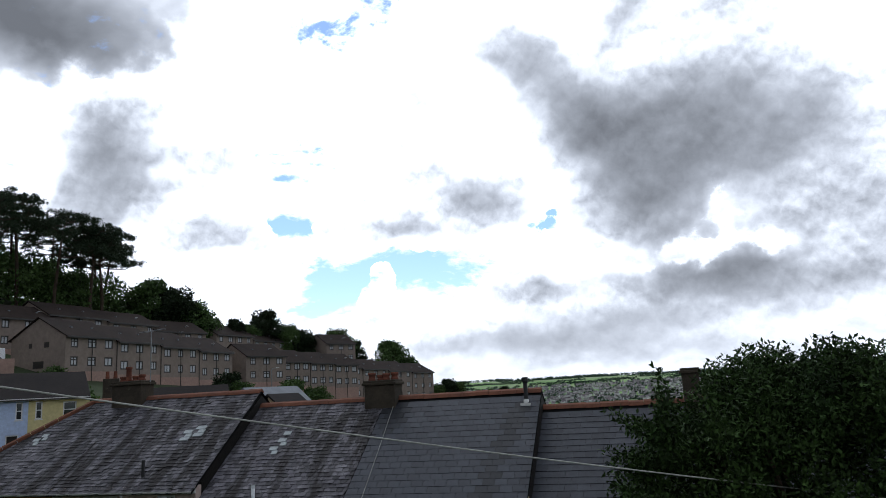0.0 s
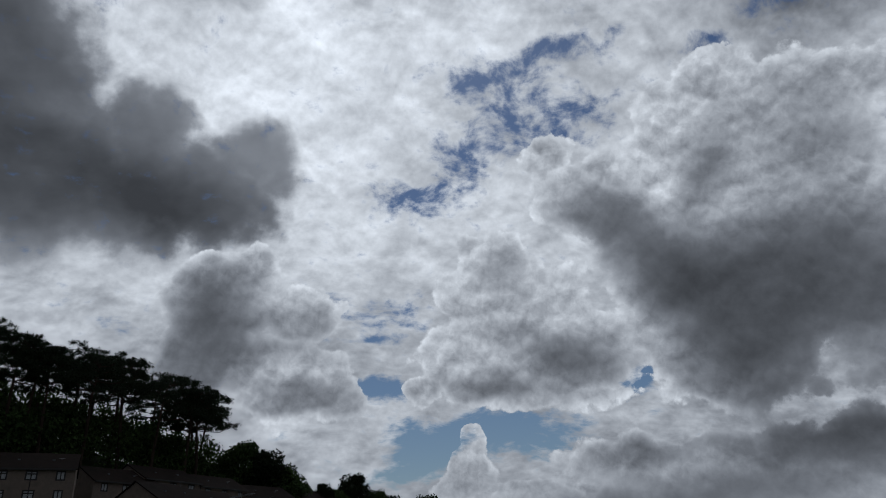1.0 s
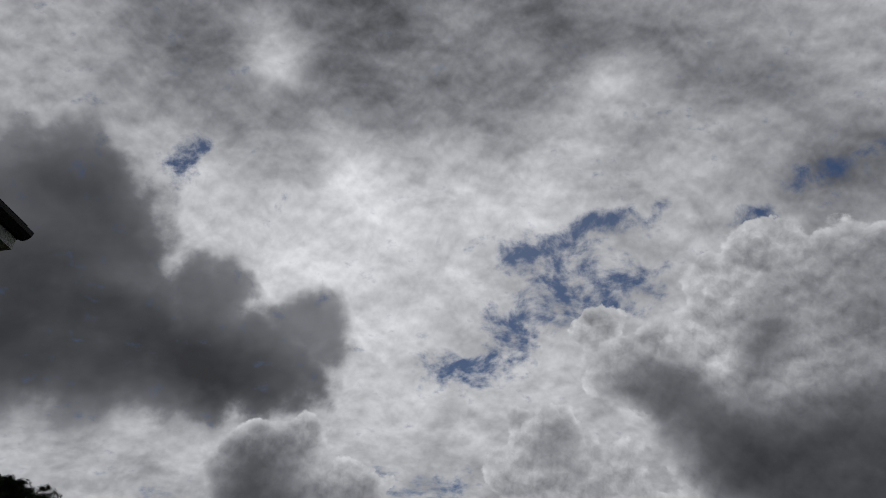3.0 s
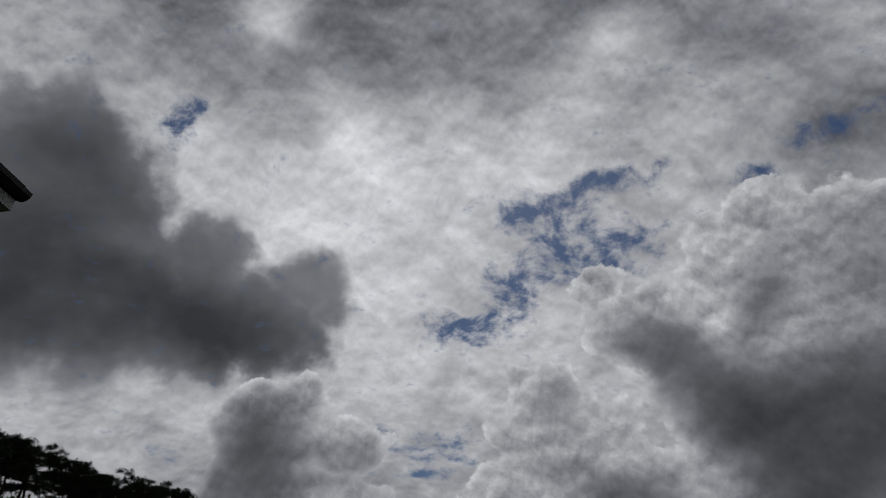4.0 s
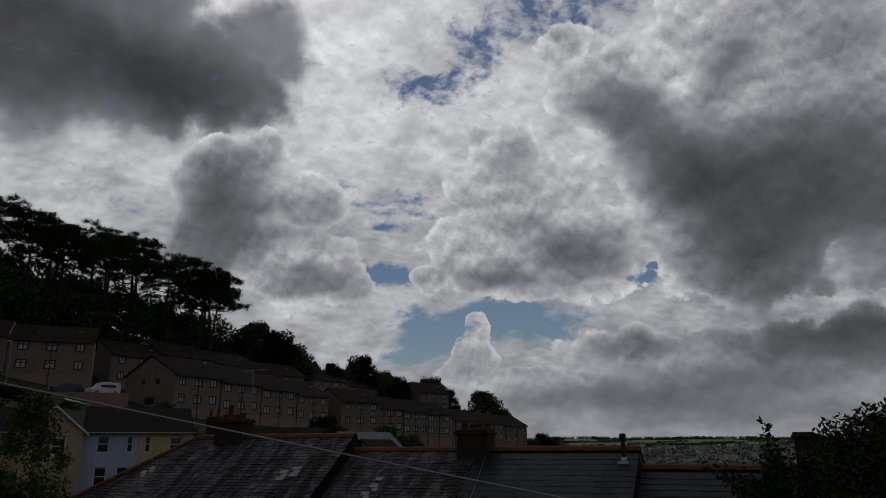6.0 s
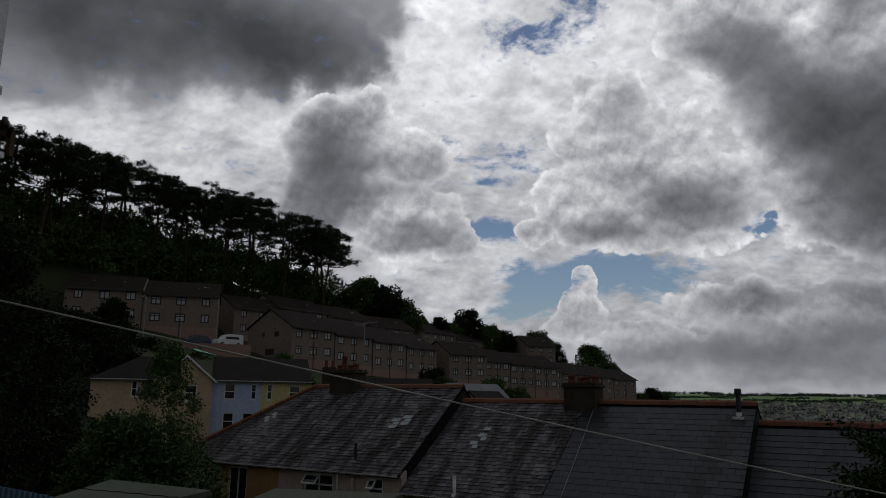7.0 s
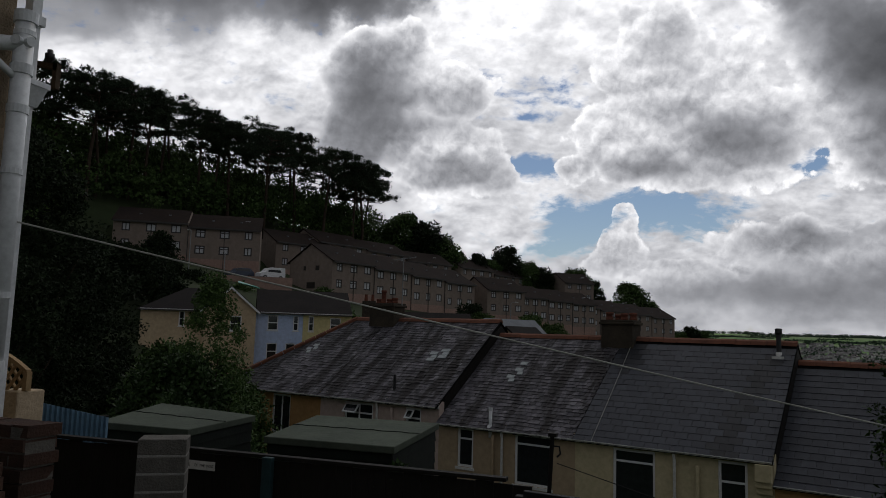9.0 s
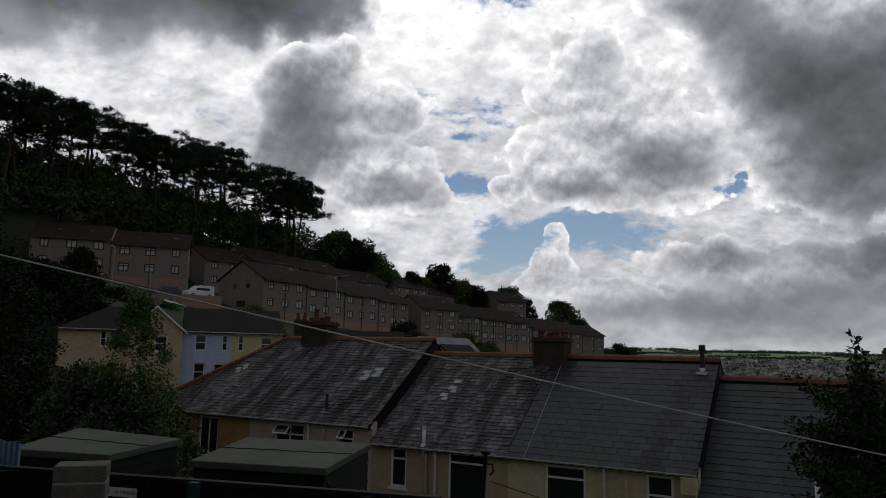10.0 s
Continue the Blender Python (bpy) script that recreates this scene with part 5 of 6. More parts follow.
soil = thing("soil_pipe", ROW @ Matrix.Translation((-2.2, 0.35, EA + 0.2)), "black soil vent pipe through the old slates", "vent pipe")
part("pipe", Geo().tube([(0, 0, -0.1), (0, 0, 0.6)], 0.05, 10), M["flue"], soil)
for x, e, hh in ((2.0, EB, 0.62), (12.9, EC, 0.75)):
    sp = thing("vent_pipe", ROW @ Matrix.Translation((x, -0.05, e - 0.1)), "white plastic vent pipe rising past the gutter", "vent pipe", "white vent pipes")
    part("pipe", Geo().tube([(0, 0, -0.3), (0, 0, hh)], 0.055, 12), M["pipe"], sp, smooth=True)
    part("collar", Geo().tube([(0, 0, hh - 0.1), (0, 0, hh)], 0.068, 12), M["pipe"], sp)
    part("slate_collar", Geo().tube([(0, 0, 0.0), (0, 0, 0.08)], [0.12, 0.08], 12), M["pipe"], sp)
downpipe(-2.6, 0, -5.2, -0.12, EA, "white downpipe on the pink house")
downpipe(2.45, 0, -5.2, -0.12, EB, "white downpipe on the buff house")
downpipe(7.75, 0, -5.2, -0.12, EB, "white downpipe on the cream house")
downpipe(2.12, 0, -5.2, -0.3, EB, "buff painted waste pipe on the buff house", 0.05, "render_buff", False)
downpipe(8.35, 0, -5.2, -0.45, EB, "cream painted waste pipe on the cream house", 0.05, "render_cream", False)
downpipe(-1.95, 0, -5.2, -0.3, EA, "pink painted waste pipe on the pink house", 0.05, "render_pink", False)
corbel = thing("corbel", ROW @ Matrix.Translation((10.0, 0, EB)), "stepped cream corbel under the gutter end", "corbel")
for i in range(3):
    part("step", Geo().box(-0.2, 0.18, -0.3 + i * 0.09, 0.0, -0.62 - i * 0.16, -0.2 if i == 0 else -0.46 - i * 0.16), M["render_cream"], corbel, bevel=0.01)
# pale new slates and bare spots on the old roofs
for x, up, w, n, e in ((-1.95, 2.8, 0.26, 3, EA), (-1.55, 3.0, 0.28, 3, EA), (-8.1, 2.95, 0.2, 2, EA), (-8.3, 2.7, 0.2, 2, EA), (1.6, 2.95, 0.22, 2, EB), (1.45, 2.55, 0.22, 2, EB), (1.65, 3.3, 0.2, 1, EB)):
    for i in range(n):
        p = thing("repair_slate", ROW @ Matrix.Translation((0, -0.22, e - 0.16)) @ Matrix.Rotation(PITCH, 4, "X") @ Matrix.Translation((x + 0.12 * (i % 2) + 0.03 * i, up - 0.19 * i, 0.05)), "pale replacement slate on the old roof", "slate", "pale repair slates")
        part("slate", Geo().box(0, w * (1.25 - 0.35 * (i % 2)), 0, 0.17, -0.03, 0.004), M["slate_light"], p)
# thin cable down the new slates
cb = part("roof_cable", Geo().tube([ROW @ Matrix.Translation((0, -0.22, EB - 0.16)) @ Matrix.Rotation(PITCH, 4, "X") @ Vector((x, y, 0.06)) for x, y in ((5.45, 0.0), (5.38, 1.6), (5.3, 3.2), (5.2, 5.0))], 0.006, 6), M["wire"])
tagged(cb, "thin pale cable lying down the new slates", "cable")

# ---- the camera's own house: corner, pipes ----
house = thing("garden_house", pose(-3.9, 3.15, 0), "tan roughcast house with patched render at its corner", "house")
part("wall", Geo().box(-5.0, 0, -7.5, 0, -2.5, 4.7), M["render_house"], house, bevel=0.02)
part("bare_patch", Geo().box(-0.1, 0.012, -1.6, -0.07, 0.9, 2.95), M["render_patch"], house, "combed bare brown render")
part("roof", Geo().prism([(0.38, 4.66), (0.38, 4.78), (-2.5, 6.56), (-5.5, 4.78), (-5.5, 4.66)], -7.8, 0.08, "y"), M["dark_roof"], house)
part("soffit", Geo().box(0.0, 0.35, -7.8, 0.07, 4.57, 4.66), M["white_paint"], house)
part("gutter", Geo().prism([(0.38 + 0.06 * math.cos(math.pi + k * math.pi / 6), 4.72 + 0.06 * math.sin(math.pi + k * math.pi / 6)) for k in range(7)], -7.8, 0.1, "y"), M["flue"], house)
part("air_brick", Geo().box(-0.05, 0.006, -0.82, -0.6, 3.0, 3.2), M["wood_old"], house, "dark recessed air brick")

soilp = thing("soil_stack", pose(-3.80, 3.13, 0), "white plastic soil stack with a branch and a boss", "drainpipe")
part("pipe", Geo().tube([(0, 0, 1.3), (0, 0, 3.42)], 0.055, 18), M["pipe"], soilp, smooth=True)
part("bend", Geo().tube([(0, 0, 1.34), (0, -0.008, 1.27), (0, -0.035, 1.215), (-0.01, -0.09, 1.18), (-0.02, -0.16, 1.165), (-0.04, -0.9, 1.11)], 0.058, 16), M["pipe"], soilp, smooth=True)
for z0, z1, r0 in ((1.3, 1.36, 0.064), (3.38, 3.45, 0.068), (3.06, 3.12, 0.064), (3.3, 3.33, 0.062), (2.82, 2.87, 0.062)):
    part("collar", Geo().tube([(0, 0, z0), (0, 0, z1)], r0, 18), M["pipe"], soilp, smooth=False)
part("branch", Geo().tube([(0, 0, 3.24), (-0.02, -0.05, 3.24), (-0.05, -0.1, 3.23), (-0.09, -0.13, 3.22)], 0.045, 14), M["pipe"], soilp, smooth=True)
part("boss", Geo().tube([(0, 0, 3.25), (0.085, -0.02, 3.25)], 0.03, 12), M["pipe"], soilp)
part("boss", Geo().tube([(0, 0, 3.25), (0.03, -0.085, 3.25)], 0.03, 12), M["pipe"], soilp)
part("waste_pipe", Geo().tube([(0, -0.03, 3.03), (-0.02, -0.09, 3.07), (-0.04, -0.16, 3.12), (-0.07, -0.19, 3.13), (-0.14, -0.2, 3.13)], 0.022, 12), M["pipe"], soilp, smooth=True)
for z in (2.45, 1.72):
    part("bracket", Geo().box(-0.12, 0.0, -0.12, -0.09, z, z + 0.035).tube([(0, 0, z), (0, 0, z + 0.035)], 0.062, 16), M["pipe"], soilp)

rain = thing("rainwater_pipe", pose(-4.045, 3.3, 0), "white rainwater downpipe with a hopper head", "drainpipe")
part("upper_pipe", Geo().box(0.02, 0.085, 0, 0.07, 3.1, 4.66), M["pipe"], rain)
part("lower_pipe", Geo().box(0.005, 0.06, 0.02, 0.09, -2.2, 2.96), M["pipe"], rain)
part("collar", Geo().box(0.005, 0.11, -0.015, 0.085, 3.48, 3.54), M["pipe"], rain)
hop = Geo().add([(0.0, -0.02, 3.07), (0.14, -0.02, 3.07), (0.14, 0.12, 3.07), (0.0, 0.12, 3.07), (0.01, 0.01, 2.95), (0.085, 0.01, 2.95), (0.085, 0.1, 2.95), (0.01, 0.1, 2.95)],
                [(0, 1, 5, 4), (1, 2, 6, 5), (2, 3, 7, 6), (3, 0, 4, 7), (4, 5, 6, 7)]).box(-0.01, 0.15, -0.03, 0.13, 3.07, 3.105)
part("hopper", hop, M["pipe"], rain)

brk = thing("cable_bracket", pose(-4.57, 3.91, 3.49), "dark timber bracket with an insulator on the house corner", "bracket")
part("arm", Geo().box(-0.1, 0.17, 0.0, 0.04, -0.02, 0.025, Matrix.Rotation(radians(14), 4, "Y")), M["wood_old"], brk)
part("wall_bar", Geo().box(-0.1, -0.05, -0.8, 0.04, -0.02, 0.03), M["wood_old"], brk)
part("post", Geo().box(0.13, 0.17, 0.0, 0.04, -0.2, -0.01), M["wood_old"], brk)
part("insulator", Geo().tube([(0.07, 0.02, 0.0), (0.07, 0.02, 0.03), (0.07, 0.02, 0.035), (0.07, 0.02, 0.08), (0.07, 0.02, 0.085), (0.07, 0.02, 0.11)], [0.02, 0.022, 0.034, 0.034, 0.022, 0.02], 12), M["flue"], brk, smooth=True)

# ---- washing line ----
A, B = Vector((-3.86, 3.12, 2.195)), Vector((4.6, 7.2, 0.39))
pts = [A.lerp(B, i / 24) + Vector((0, 0, -0.045 * math.sin(math.pi * i / 24))) for i in range(25)]
ln = part("washing_line", Geo().tube(pts, 0.0055, 6), M["wire"])
tagged(ln, "pale washing line strung across the garden", "washing line")

# ---- garden wall, pier, fence ----
def brick_wall(name, m, courses, label, thick=0.215, bl=0.225, bh=0.075):
    """Courses of single bricks on a mortar core. courses: for each one, from the ground up, start and end along x."""
    w = thing(name, m, label, "wall")
    core = Geo()
    one = Geo().box(0, bl - 0.012, 0, thick, 0, bh - 0.012).mesh("brick")
    half = Geo().box(0, bl / 2 - 0.012, 0, thick, 0, bh - 0.012).mesh("brick")
    rr = random.Random(2)
    for i, (a, b) in enumerate(courses):
        core.box(a + 0.015, b - 0.015, 0.012, thick - 0.012, i * bh, i * bh + bh - 0.012)
        x = a
        if i % 2:
            p = part("brick", half, M["brick"], w)
            p.matrix_local = Matrix.Translation((x, 0, i * bh + 0.012))
            x += bl / 2
        # bricks at an end are cut to fit
        while x < b - 0.03:
            p = part("brick", one, M["brick"], w)
            p.matrix_local = Matrix.Translation((x + rr.uniform(-0.005, 0.005), rr.uniform(-0.014, 0.014), i * bh + 0.012)) @ pose(0, 0, 0, rr.uniform(-1, 1), rr.uniform(-1.2, 1.2), rr.uniform(-2.2, 2.2)) @ Matrix.Diagonal((min(1.0, (b - x - 0.006) / (bl - 0.012)), 1, 1, 1))
            x += bl
    part("mortar", core, M["mortar"], w)
    return w


brick_wall("brick_wall", pose(-4.08, 2.95, -0.08), [(0, 0.79)] * 15, "weathered red brick garden wall beside the house")
brick_wall("brick_steps", pose(-3.86, 2.5, -0.08), [(-0.14, 0.62)] * 8 + [(-0.14, 0.62), (0.0, 0.62), (0.12, 0.62), (0.2, 0.62), (0.28, 0.62)], "stepped end of a weathered red brick wall", 0.3)

cp = thing("cream_pillar", pose(-4.88, 4.05, 0), "cream rendered pillar at the garden boundary", "pillar")
part("shaft", Geo().box(0, 0.24, 0, 0.24, -2, 1.08), M["cream_pier"], cp, bevel=0.012)
lt = thing("trellis_panel", pose(-5.25, 4.1, 1.08), "arched tan wooden trellis panel on the pillar", "trellis")
arch = [(x, 0.34 - 0.55 * (x / 0.62) ** 2 * 0.34) for x in np.linspace(-0.55, 0.62, 12)]
for (x0, z0), (x1, z1) in zip(arch, arch[1:]):
    part("frame_rail", Geo().add([(x0, 0, z0 - 0.035), (x1, 0, z1 - 0.035), (x1, 0.04, z1 - 0.035), (x0, 0.04, z0 - 0.035), (x0, 0, z0), (x1, 0, z1), (x1, 0.04, z1), (x0, 0.04, z0)],
                                 [(3, 2, 1, 0), (4, 5, 6, 7), (0, 1, 5, 4), (1, 2, 6, 5), (2, 3, 7, 6), (3, 0, 4, 7)]), M["lattice"], lt)
part("frame_stile", Geo().box(0.59, 0.63, -0.002, 0.042, 0, 0.14), M["lattice"], lt)
for i in range(22):
    for k in (1, -1):
        run = []
        for j in range(41):  # each lath runs at 45 degrees, cut by the frame
            z = 0.4 * j / 40
            x = -0.85 + i * 0.085 + k * z * 0.9
            if -0.55 < x < 0.6 and z < 0.33 - 0.187 * (x / 0.62) ** 2 - 0.02:
                run.append((x, 0.012 if k > 0 else 0.026, z))
        if len(run) > 2:
            part("lath", Geo().tube([run[0], run[-1]], 0.013, 4), M["lattice"], lt)

bs = thing("blue_sheet_fence", pose(-7.3, 5.6, 0.07, 0, 0, 45), "pale blue corrugated sheet fence", "fence")
g = Geo()
n = 120
ptsx = [i * 1.5 / n for i in range(n + 1)]
zt = lambda x: 0.85 - 0.26 * x
g.add([(x, 0.012 * math.cos(i * math.pi / 2), -1.6) for i, x in enumerate(ptsx)] + [(x, 0.012 * math.cos(i * math.pi / 2), zt(x)) for i, x in enumerate(ptsx)], [(i, i + 1, n + 2 + i, n + 1 + i) for i in range(n)])
sh = part("sheet", g, M["blue_sheet"], bs)
so = sh.modifiers.new("thickness", "SOLIDIFY")
so.thickness = 0.003
part("rail", Geo().box(0, 1.5, 0.03, 0.08, 0.4, 0.48), M["wood_and_gable_shade"], bs)

pier = thing("block_pier", pose(-3.36, 3.85, 0, 0, 0, 32), "grey concrete block pier at the gateway", "pier")
bm_ = Geo()
for i in range(18):
    z = 0.86 - (i + 1) * 0.112
    p = part("block", Geo().box(0, 0.3, 0, 0.215, z + 0.012, z + 0.112), M["block"], pier, bevel=0.006)
part("mortar", Geo().box(0.003, 0.297, 0.003, 0.212, 0.86 - 18 * 0.112, 0.855), M["mortar_pale"], pier)

fence = thing("garden_fence", pose(-4.3, 5.55, 0), "dark stained close-boarded garden fence", "fence")
for i in range(39):
    x = -2.7 + i * 0.15
    part("board", Geo().box(x, x + 0.145, 0, 0.02, -2.0, 0.47 + rng_.normal(0, 0.006)), M["wood_and_gable_shade"], fence)
part("top_rail", Geo().box(-2.75, 2.95, -0.03, 0.05, 0.48, 0.51), M["wood_and_gable_shade"], fence, bevel=0.005)
part("arris_rail", Geo().box(-2.7, 3.15, 0.02, 0.07, -0.6, -0.52), M["wood_and_gable_shade"], fence)
part("post", Geo().box(0.84, 0.93, -0.09, -0.03, -2.0, 0.5), M["post_blue"], fence, "blue-green painted post", bevel=0.006)
sg = thing("dog_sign", pose(-4.17, 5.50, 0.335), "small white warning sign with black letters on the fence", "sign")
part("plate", Geo().box(-0.2, 0.215, 0, 0.006, 0.0, 0.075), M["sign"], sg)
for txt, x, z, size in (("BEWARE", -0.18, 0.026, 0.036), ("OF THE DOG", 0.0, 0.026, 0.034)):
    cu = bpy.data.curves.new("lettering", "FONT")
    cu.body, cu.size, cu.extrude = txt, size, 0.0008
    cu.materials.append(M["ink"])
    t_ = new("lettering", cu)
    t_.parent = sg
    t_.matrix_local = pose(x, -0.002, z, 90)

hand = thing("stair_rail", pose(-1.2, 5.4, 0), "black metal handrail with posts at the garden steps", "railing")
part("top_bar", Geo().box(0.0, 2.6, -0.03, 0.03, 0.40, 0.46, Matrix.Rotation(radians(2.2), 4, "Y")), M["rail"], hand, bevel=0.006)
for x in (0.0, 0.42, 1.3, 2.5):
    part("post", Geo().box(x - 0.045, x + 0.045, -0.04, 0.04, -1.8, 0.42 - 0.038 * x), M["rail"], hand, bevel=0.006)
for x in (0.9, 1.8):
    part("scroll", Geo().tube([(x + 0.07 * math.cos(k * 0.7) * (1 - k * 0.06), 0, 0.3 - 0.038 * x + 0.07 * math.sin(k * 0.7) * (1 - k * 0.06)) for k in range(13)], 0.009, 6), M["rail"], hand)
lp = thing("line_post", pose(-1.16, 6.3, 0), "thin dark post with a hook and pulley", "post")
part("post", Geo().tube([(-0.12, 0, -2.2), (0.02, 0, 0.74)], 0.018, 10), M["wood_and_gable_shade"], lp)
part("cap", Geo().box(-0.01, 0.06, -0.035, 0.035, 0.74, 0.77), M["wood_and_gable_shade"], lp)
part("hook", Geo().tube([(0.03, 0, 0.66), (0.08, 0, 0.66), (0.09, 0, 0.6), (0.06, 0, 0.57)], 0.008, 6), M["rail"], lp)
lc = part("garden_cable", Geo().tube([(-1.1, 6.3, 0.52), (0.3, 6.2, 0.18), (1.6, 6.0, -0.2)], 0.004, 6), M["cable"])
tagged(lc, "thin dark cable from the post", "cable")


def shed(corners, top, drop, label):
    """A shed with a flat felt roof. corners: front left, front right, back right, back left."""
    s_ = thing("garden_shed", Matrix.Identity(4), label, "shed", "sheds with flat felt roofs")
    c = [Vector((x, y, 0)) for x, y in corners]
    mid = sum(c, Vector()) / 4
    inn = [mid + (p - mid) * 0.95 for p in c]
    names = ("front_wall", "side_wall", "rear_wall", "side_wall")
    for i in range(4):
        a, b = inn[i], inn[(i + 1) % 4]
        d = (b - a)
        nrm = Vector((d.y, -d.x, 0)).normalized()
        nb = 14
        wall_ = part(names[i], Geo().add([a - nrm * 0.03 + Vector((0, 0, -2)), b - nrm * 0.03 + Vector((0, 0, -2)), b - nrm * 0.03 + Vector((0, 0, top - 0.05)), a - nrm * 0.03 + Vector((0, 0, top - 0.05)),
                                          a - nrm * 0.06 + Vector((0, 0, -2)), b - nrm * 0.06 + Vector((0, 0, -2)), b - nrm * 0.06 + Vector((0, 0, top - 0.05)), a - nrm * 0.06 + Vector((0, 0, top - 0.05))],
                                         [(0, 1, 2, 3), (4, 0, 3, 7), (1, 5, 6, 2), (5, 4, 7, 6), (3, 2, 6, 7), (0, 4, 5, 1)]), M["shed_wood"], s_)
        for k in range(nb):
            g = Geo()
            z0 = -2.0 + k * (top + 1.95) / nb
            z1 = z0 + (top + 1.95) / nb
            g.add([a + nrm * 0.018 + Vector((0, 0, z0)), b + nrm * 0.018 + Vector((0, 0, z0)), b + Vector((0, 0, z1)), a + Vector((0, 0, z1)),
                   a - nrm * 0.02 + Vector((0, 0, z0)), b - nrm * 0.02 + Vector((0, 0, z0)), b - nrm * 0.02 + Vector((0, 0, z1)), a - nrm * 0.02 + Vector((0, 0, z1))],
                  [(0, 1, 2, 3), (4, 0, 3, 7), (1, 5, 6, 2), (5, 4, 7, 6), (3, 2, 6, 7), (0, 4, 5, 1)])
            part("board", g, M["shed_wood"], wall_)
    zs = (top, top, top + drop, top + drop)
    g = Geo().add([p + Vector((0, 0, z - 0.09)) for p, z in zip(c, zs)] + [p + Vector((0, 0, z)) for p, z in zip(c, zs)],
                  [(3, 2, 1, 0), (4, 5, 6, 7), (0, 1, 5, 4), (1, 2, 6, 5), (2, 3, 7, 6), (3, 0, 4, 7)])
    part("felt_roof", g, M["felt"], s_, "grey-green mineral felt", bevel=0.012)
    a, b = (c[0] + c[3]) / 2, (c[1] + c[2]) / 2
    zz = top + drop / 2 + 0.006
    seam = [a.lerp(b, k / 14) + Vector((0, 0.03 * math.sin(k * 2.3), zz)) for k in range(15)]
    part("felt_seam", Geo().tube(seam, 0.006, 5), M["shed_wood"], s_)
    return s_


shed([(-5.23, 8.27), (-3.43, 8.32), (-3.58, 10.4), (-5.58, 10.3)], 0.2, 0.05, "dark green boarded shed with a flat felt roof")
shed([(-7.4, 7.7), (-5.96, 7.7), (-6.1, 9.4), (-8.3, 10.0)], 0.3, 0.0, "older dark green shed with a sagging felt roof")

# ---- garden and street planting ----
def shrub(name, x, y, z, clumps, per, leaf, mat, label, squash=0.9, seed=1, category="bush", stems=10, long=1.9):
    """A shrub: stems from the ground, and clumps (x, y, z, radius) of leaves."""
    t = thing(name, pose(x, y, z), label, category)
    g = Geo()
    rr = random.Random(seed)
    zs = sorted(c[2] for c in clumps)
    low = [c for c in clumps if c[2] < zs[len(zs) * 2 // 3]]
    for c in rr.sample(low, min(stems, len(low))):
        mid = Vector((c[0] * 0.4 + rr.uniform(-0.1, 0.1), c[1] * 0.4, c[2] * 0.5))
        g.tube([(rr.uniform(-0.15, 0.15), rr.uniform(-0.15, 0.15), -0.3), mid, c[:3]], [0.06, 0.04, 0.012], 6)
    part("stem", g, M["bark"], t)
    part("foliage", leaf_mesh("foliage", [c[:3] for c in clumps], [c[3] for c in clumps], per, leaf, squash, seed, long), mat, t)
    return t


def heap(rx, ry, z0, z1, n, rad, seed, power=0.6):
    """Clump centres that fill a rounded heap."""
    rr = random.Random(seed)
    out = []
    for _ in range(n):
        z = rr.uniform(0, 1)
        k = max(0.05, 1 - z ** 2.2) ** power
        a, d = rr.uniform(0, math.tau), math.sqrt(rr.uniform(0.1, 1))
        out.append((rx * k * d * math.cos(a), ry * k * d * math.sin(a), z0 + (z1 - z0) * z, rad * rr.uniform(0.7, 1.3)))
    return out


# big garden tree
clumps = heap(2.4, 1.7, 0.3, 4.0, 480, 0.25, 31, 0.34)
rr = random.Random(8)
for k in range(70):  # shoots above the crown and out of its sides
    if k < 46:
        a, dep = rr.uniform(-1.9, 2.2), rr.uniform(-1.0, 0.6)
        tip = Vector((a, dep, 3.75 + min(0.42, abs(rr.gauss(0, 0.24))) - 0.1 * abs(a)))
        way_ = Vector((rr.uniform(-0.3, 0.3), rr.uniform(-0.2, 0.2), 1)).normalized()
    else:
        tip = Vector((-rr.uniform(1.75, 2.3), rr.uniform(-0.8, 0.3), rr.uniform(2.1, 3.7)))
        way_ = Vector((-1, rr.uniform(-0.3, 0.3), rr.uniform(-0.1, 0.6))).normalized()
    for j in range(7):
        c = tip - way_ * 0.07 * j
        clumps.append((c.x, c.y, c.z, 0.035 + 0.016 * j))
counts = [max(10, int(450 * (c[3] / 0.24) ** 2)) for c in clumps]
shrub("garden_tree", 3.6, 6.9, -2.2, clumps, counts, 0.023, M["leaf_garden"], "dense green garden tree with small pointed leaves", 0.95, 4, "tree", 26, 2.3)

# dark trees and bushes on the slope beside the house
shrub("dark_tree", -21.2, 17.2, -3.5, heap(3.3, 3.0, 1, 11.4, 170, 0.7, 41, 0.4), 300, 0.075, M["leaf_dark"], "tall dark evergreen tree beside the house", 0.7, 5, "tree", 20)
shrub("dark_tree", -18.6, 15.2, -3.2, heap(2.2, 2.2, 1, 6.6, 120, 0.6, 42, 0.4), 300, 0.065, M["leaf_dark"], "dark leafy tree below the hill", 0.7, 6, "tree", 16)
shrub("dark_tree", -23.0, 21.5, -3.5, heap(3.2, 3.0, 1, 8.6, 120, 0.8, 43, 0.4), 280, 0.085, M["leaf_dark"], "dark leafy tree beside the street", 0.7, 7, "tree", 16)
shrub("leafy_bush", -12.8, 16.0, -3.4, heap(2.5, 2.0, 0, 4.0, 120, 0.45, 44), 190, 0.075, M["leaf_near"], "green leafy bush behind the sheds", 0.9, 8)
shrub("leafy_bush", -11.9, 14.9, -3.4, heap(1.5, 1.4, 0, 3.0, 100, 0.42, 45), 190, 0.07, M["leaf_near"], "green leafy bush against the end house", 0.9, 9)
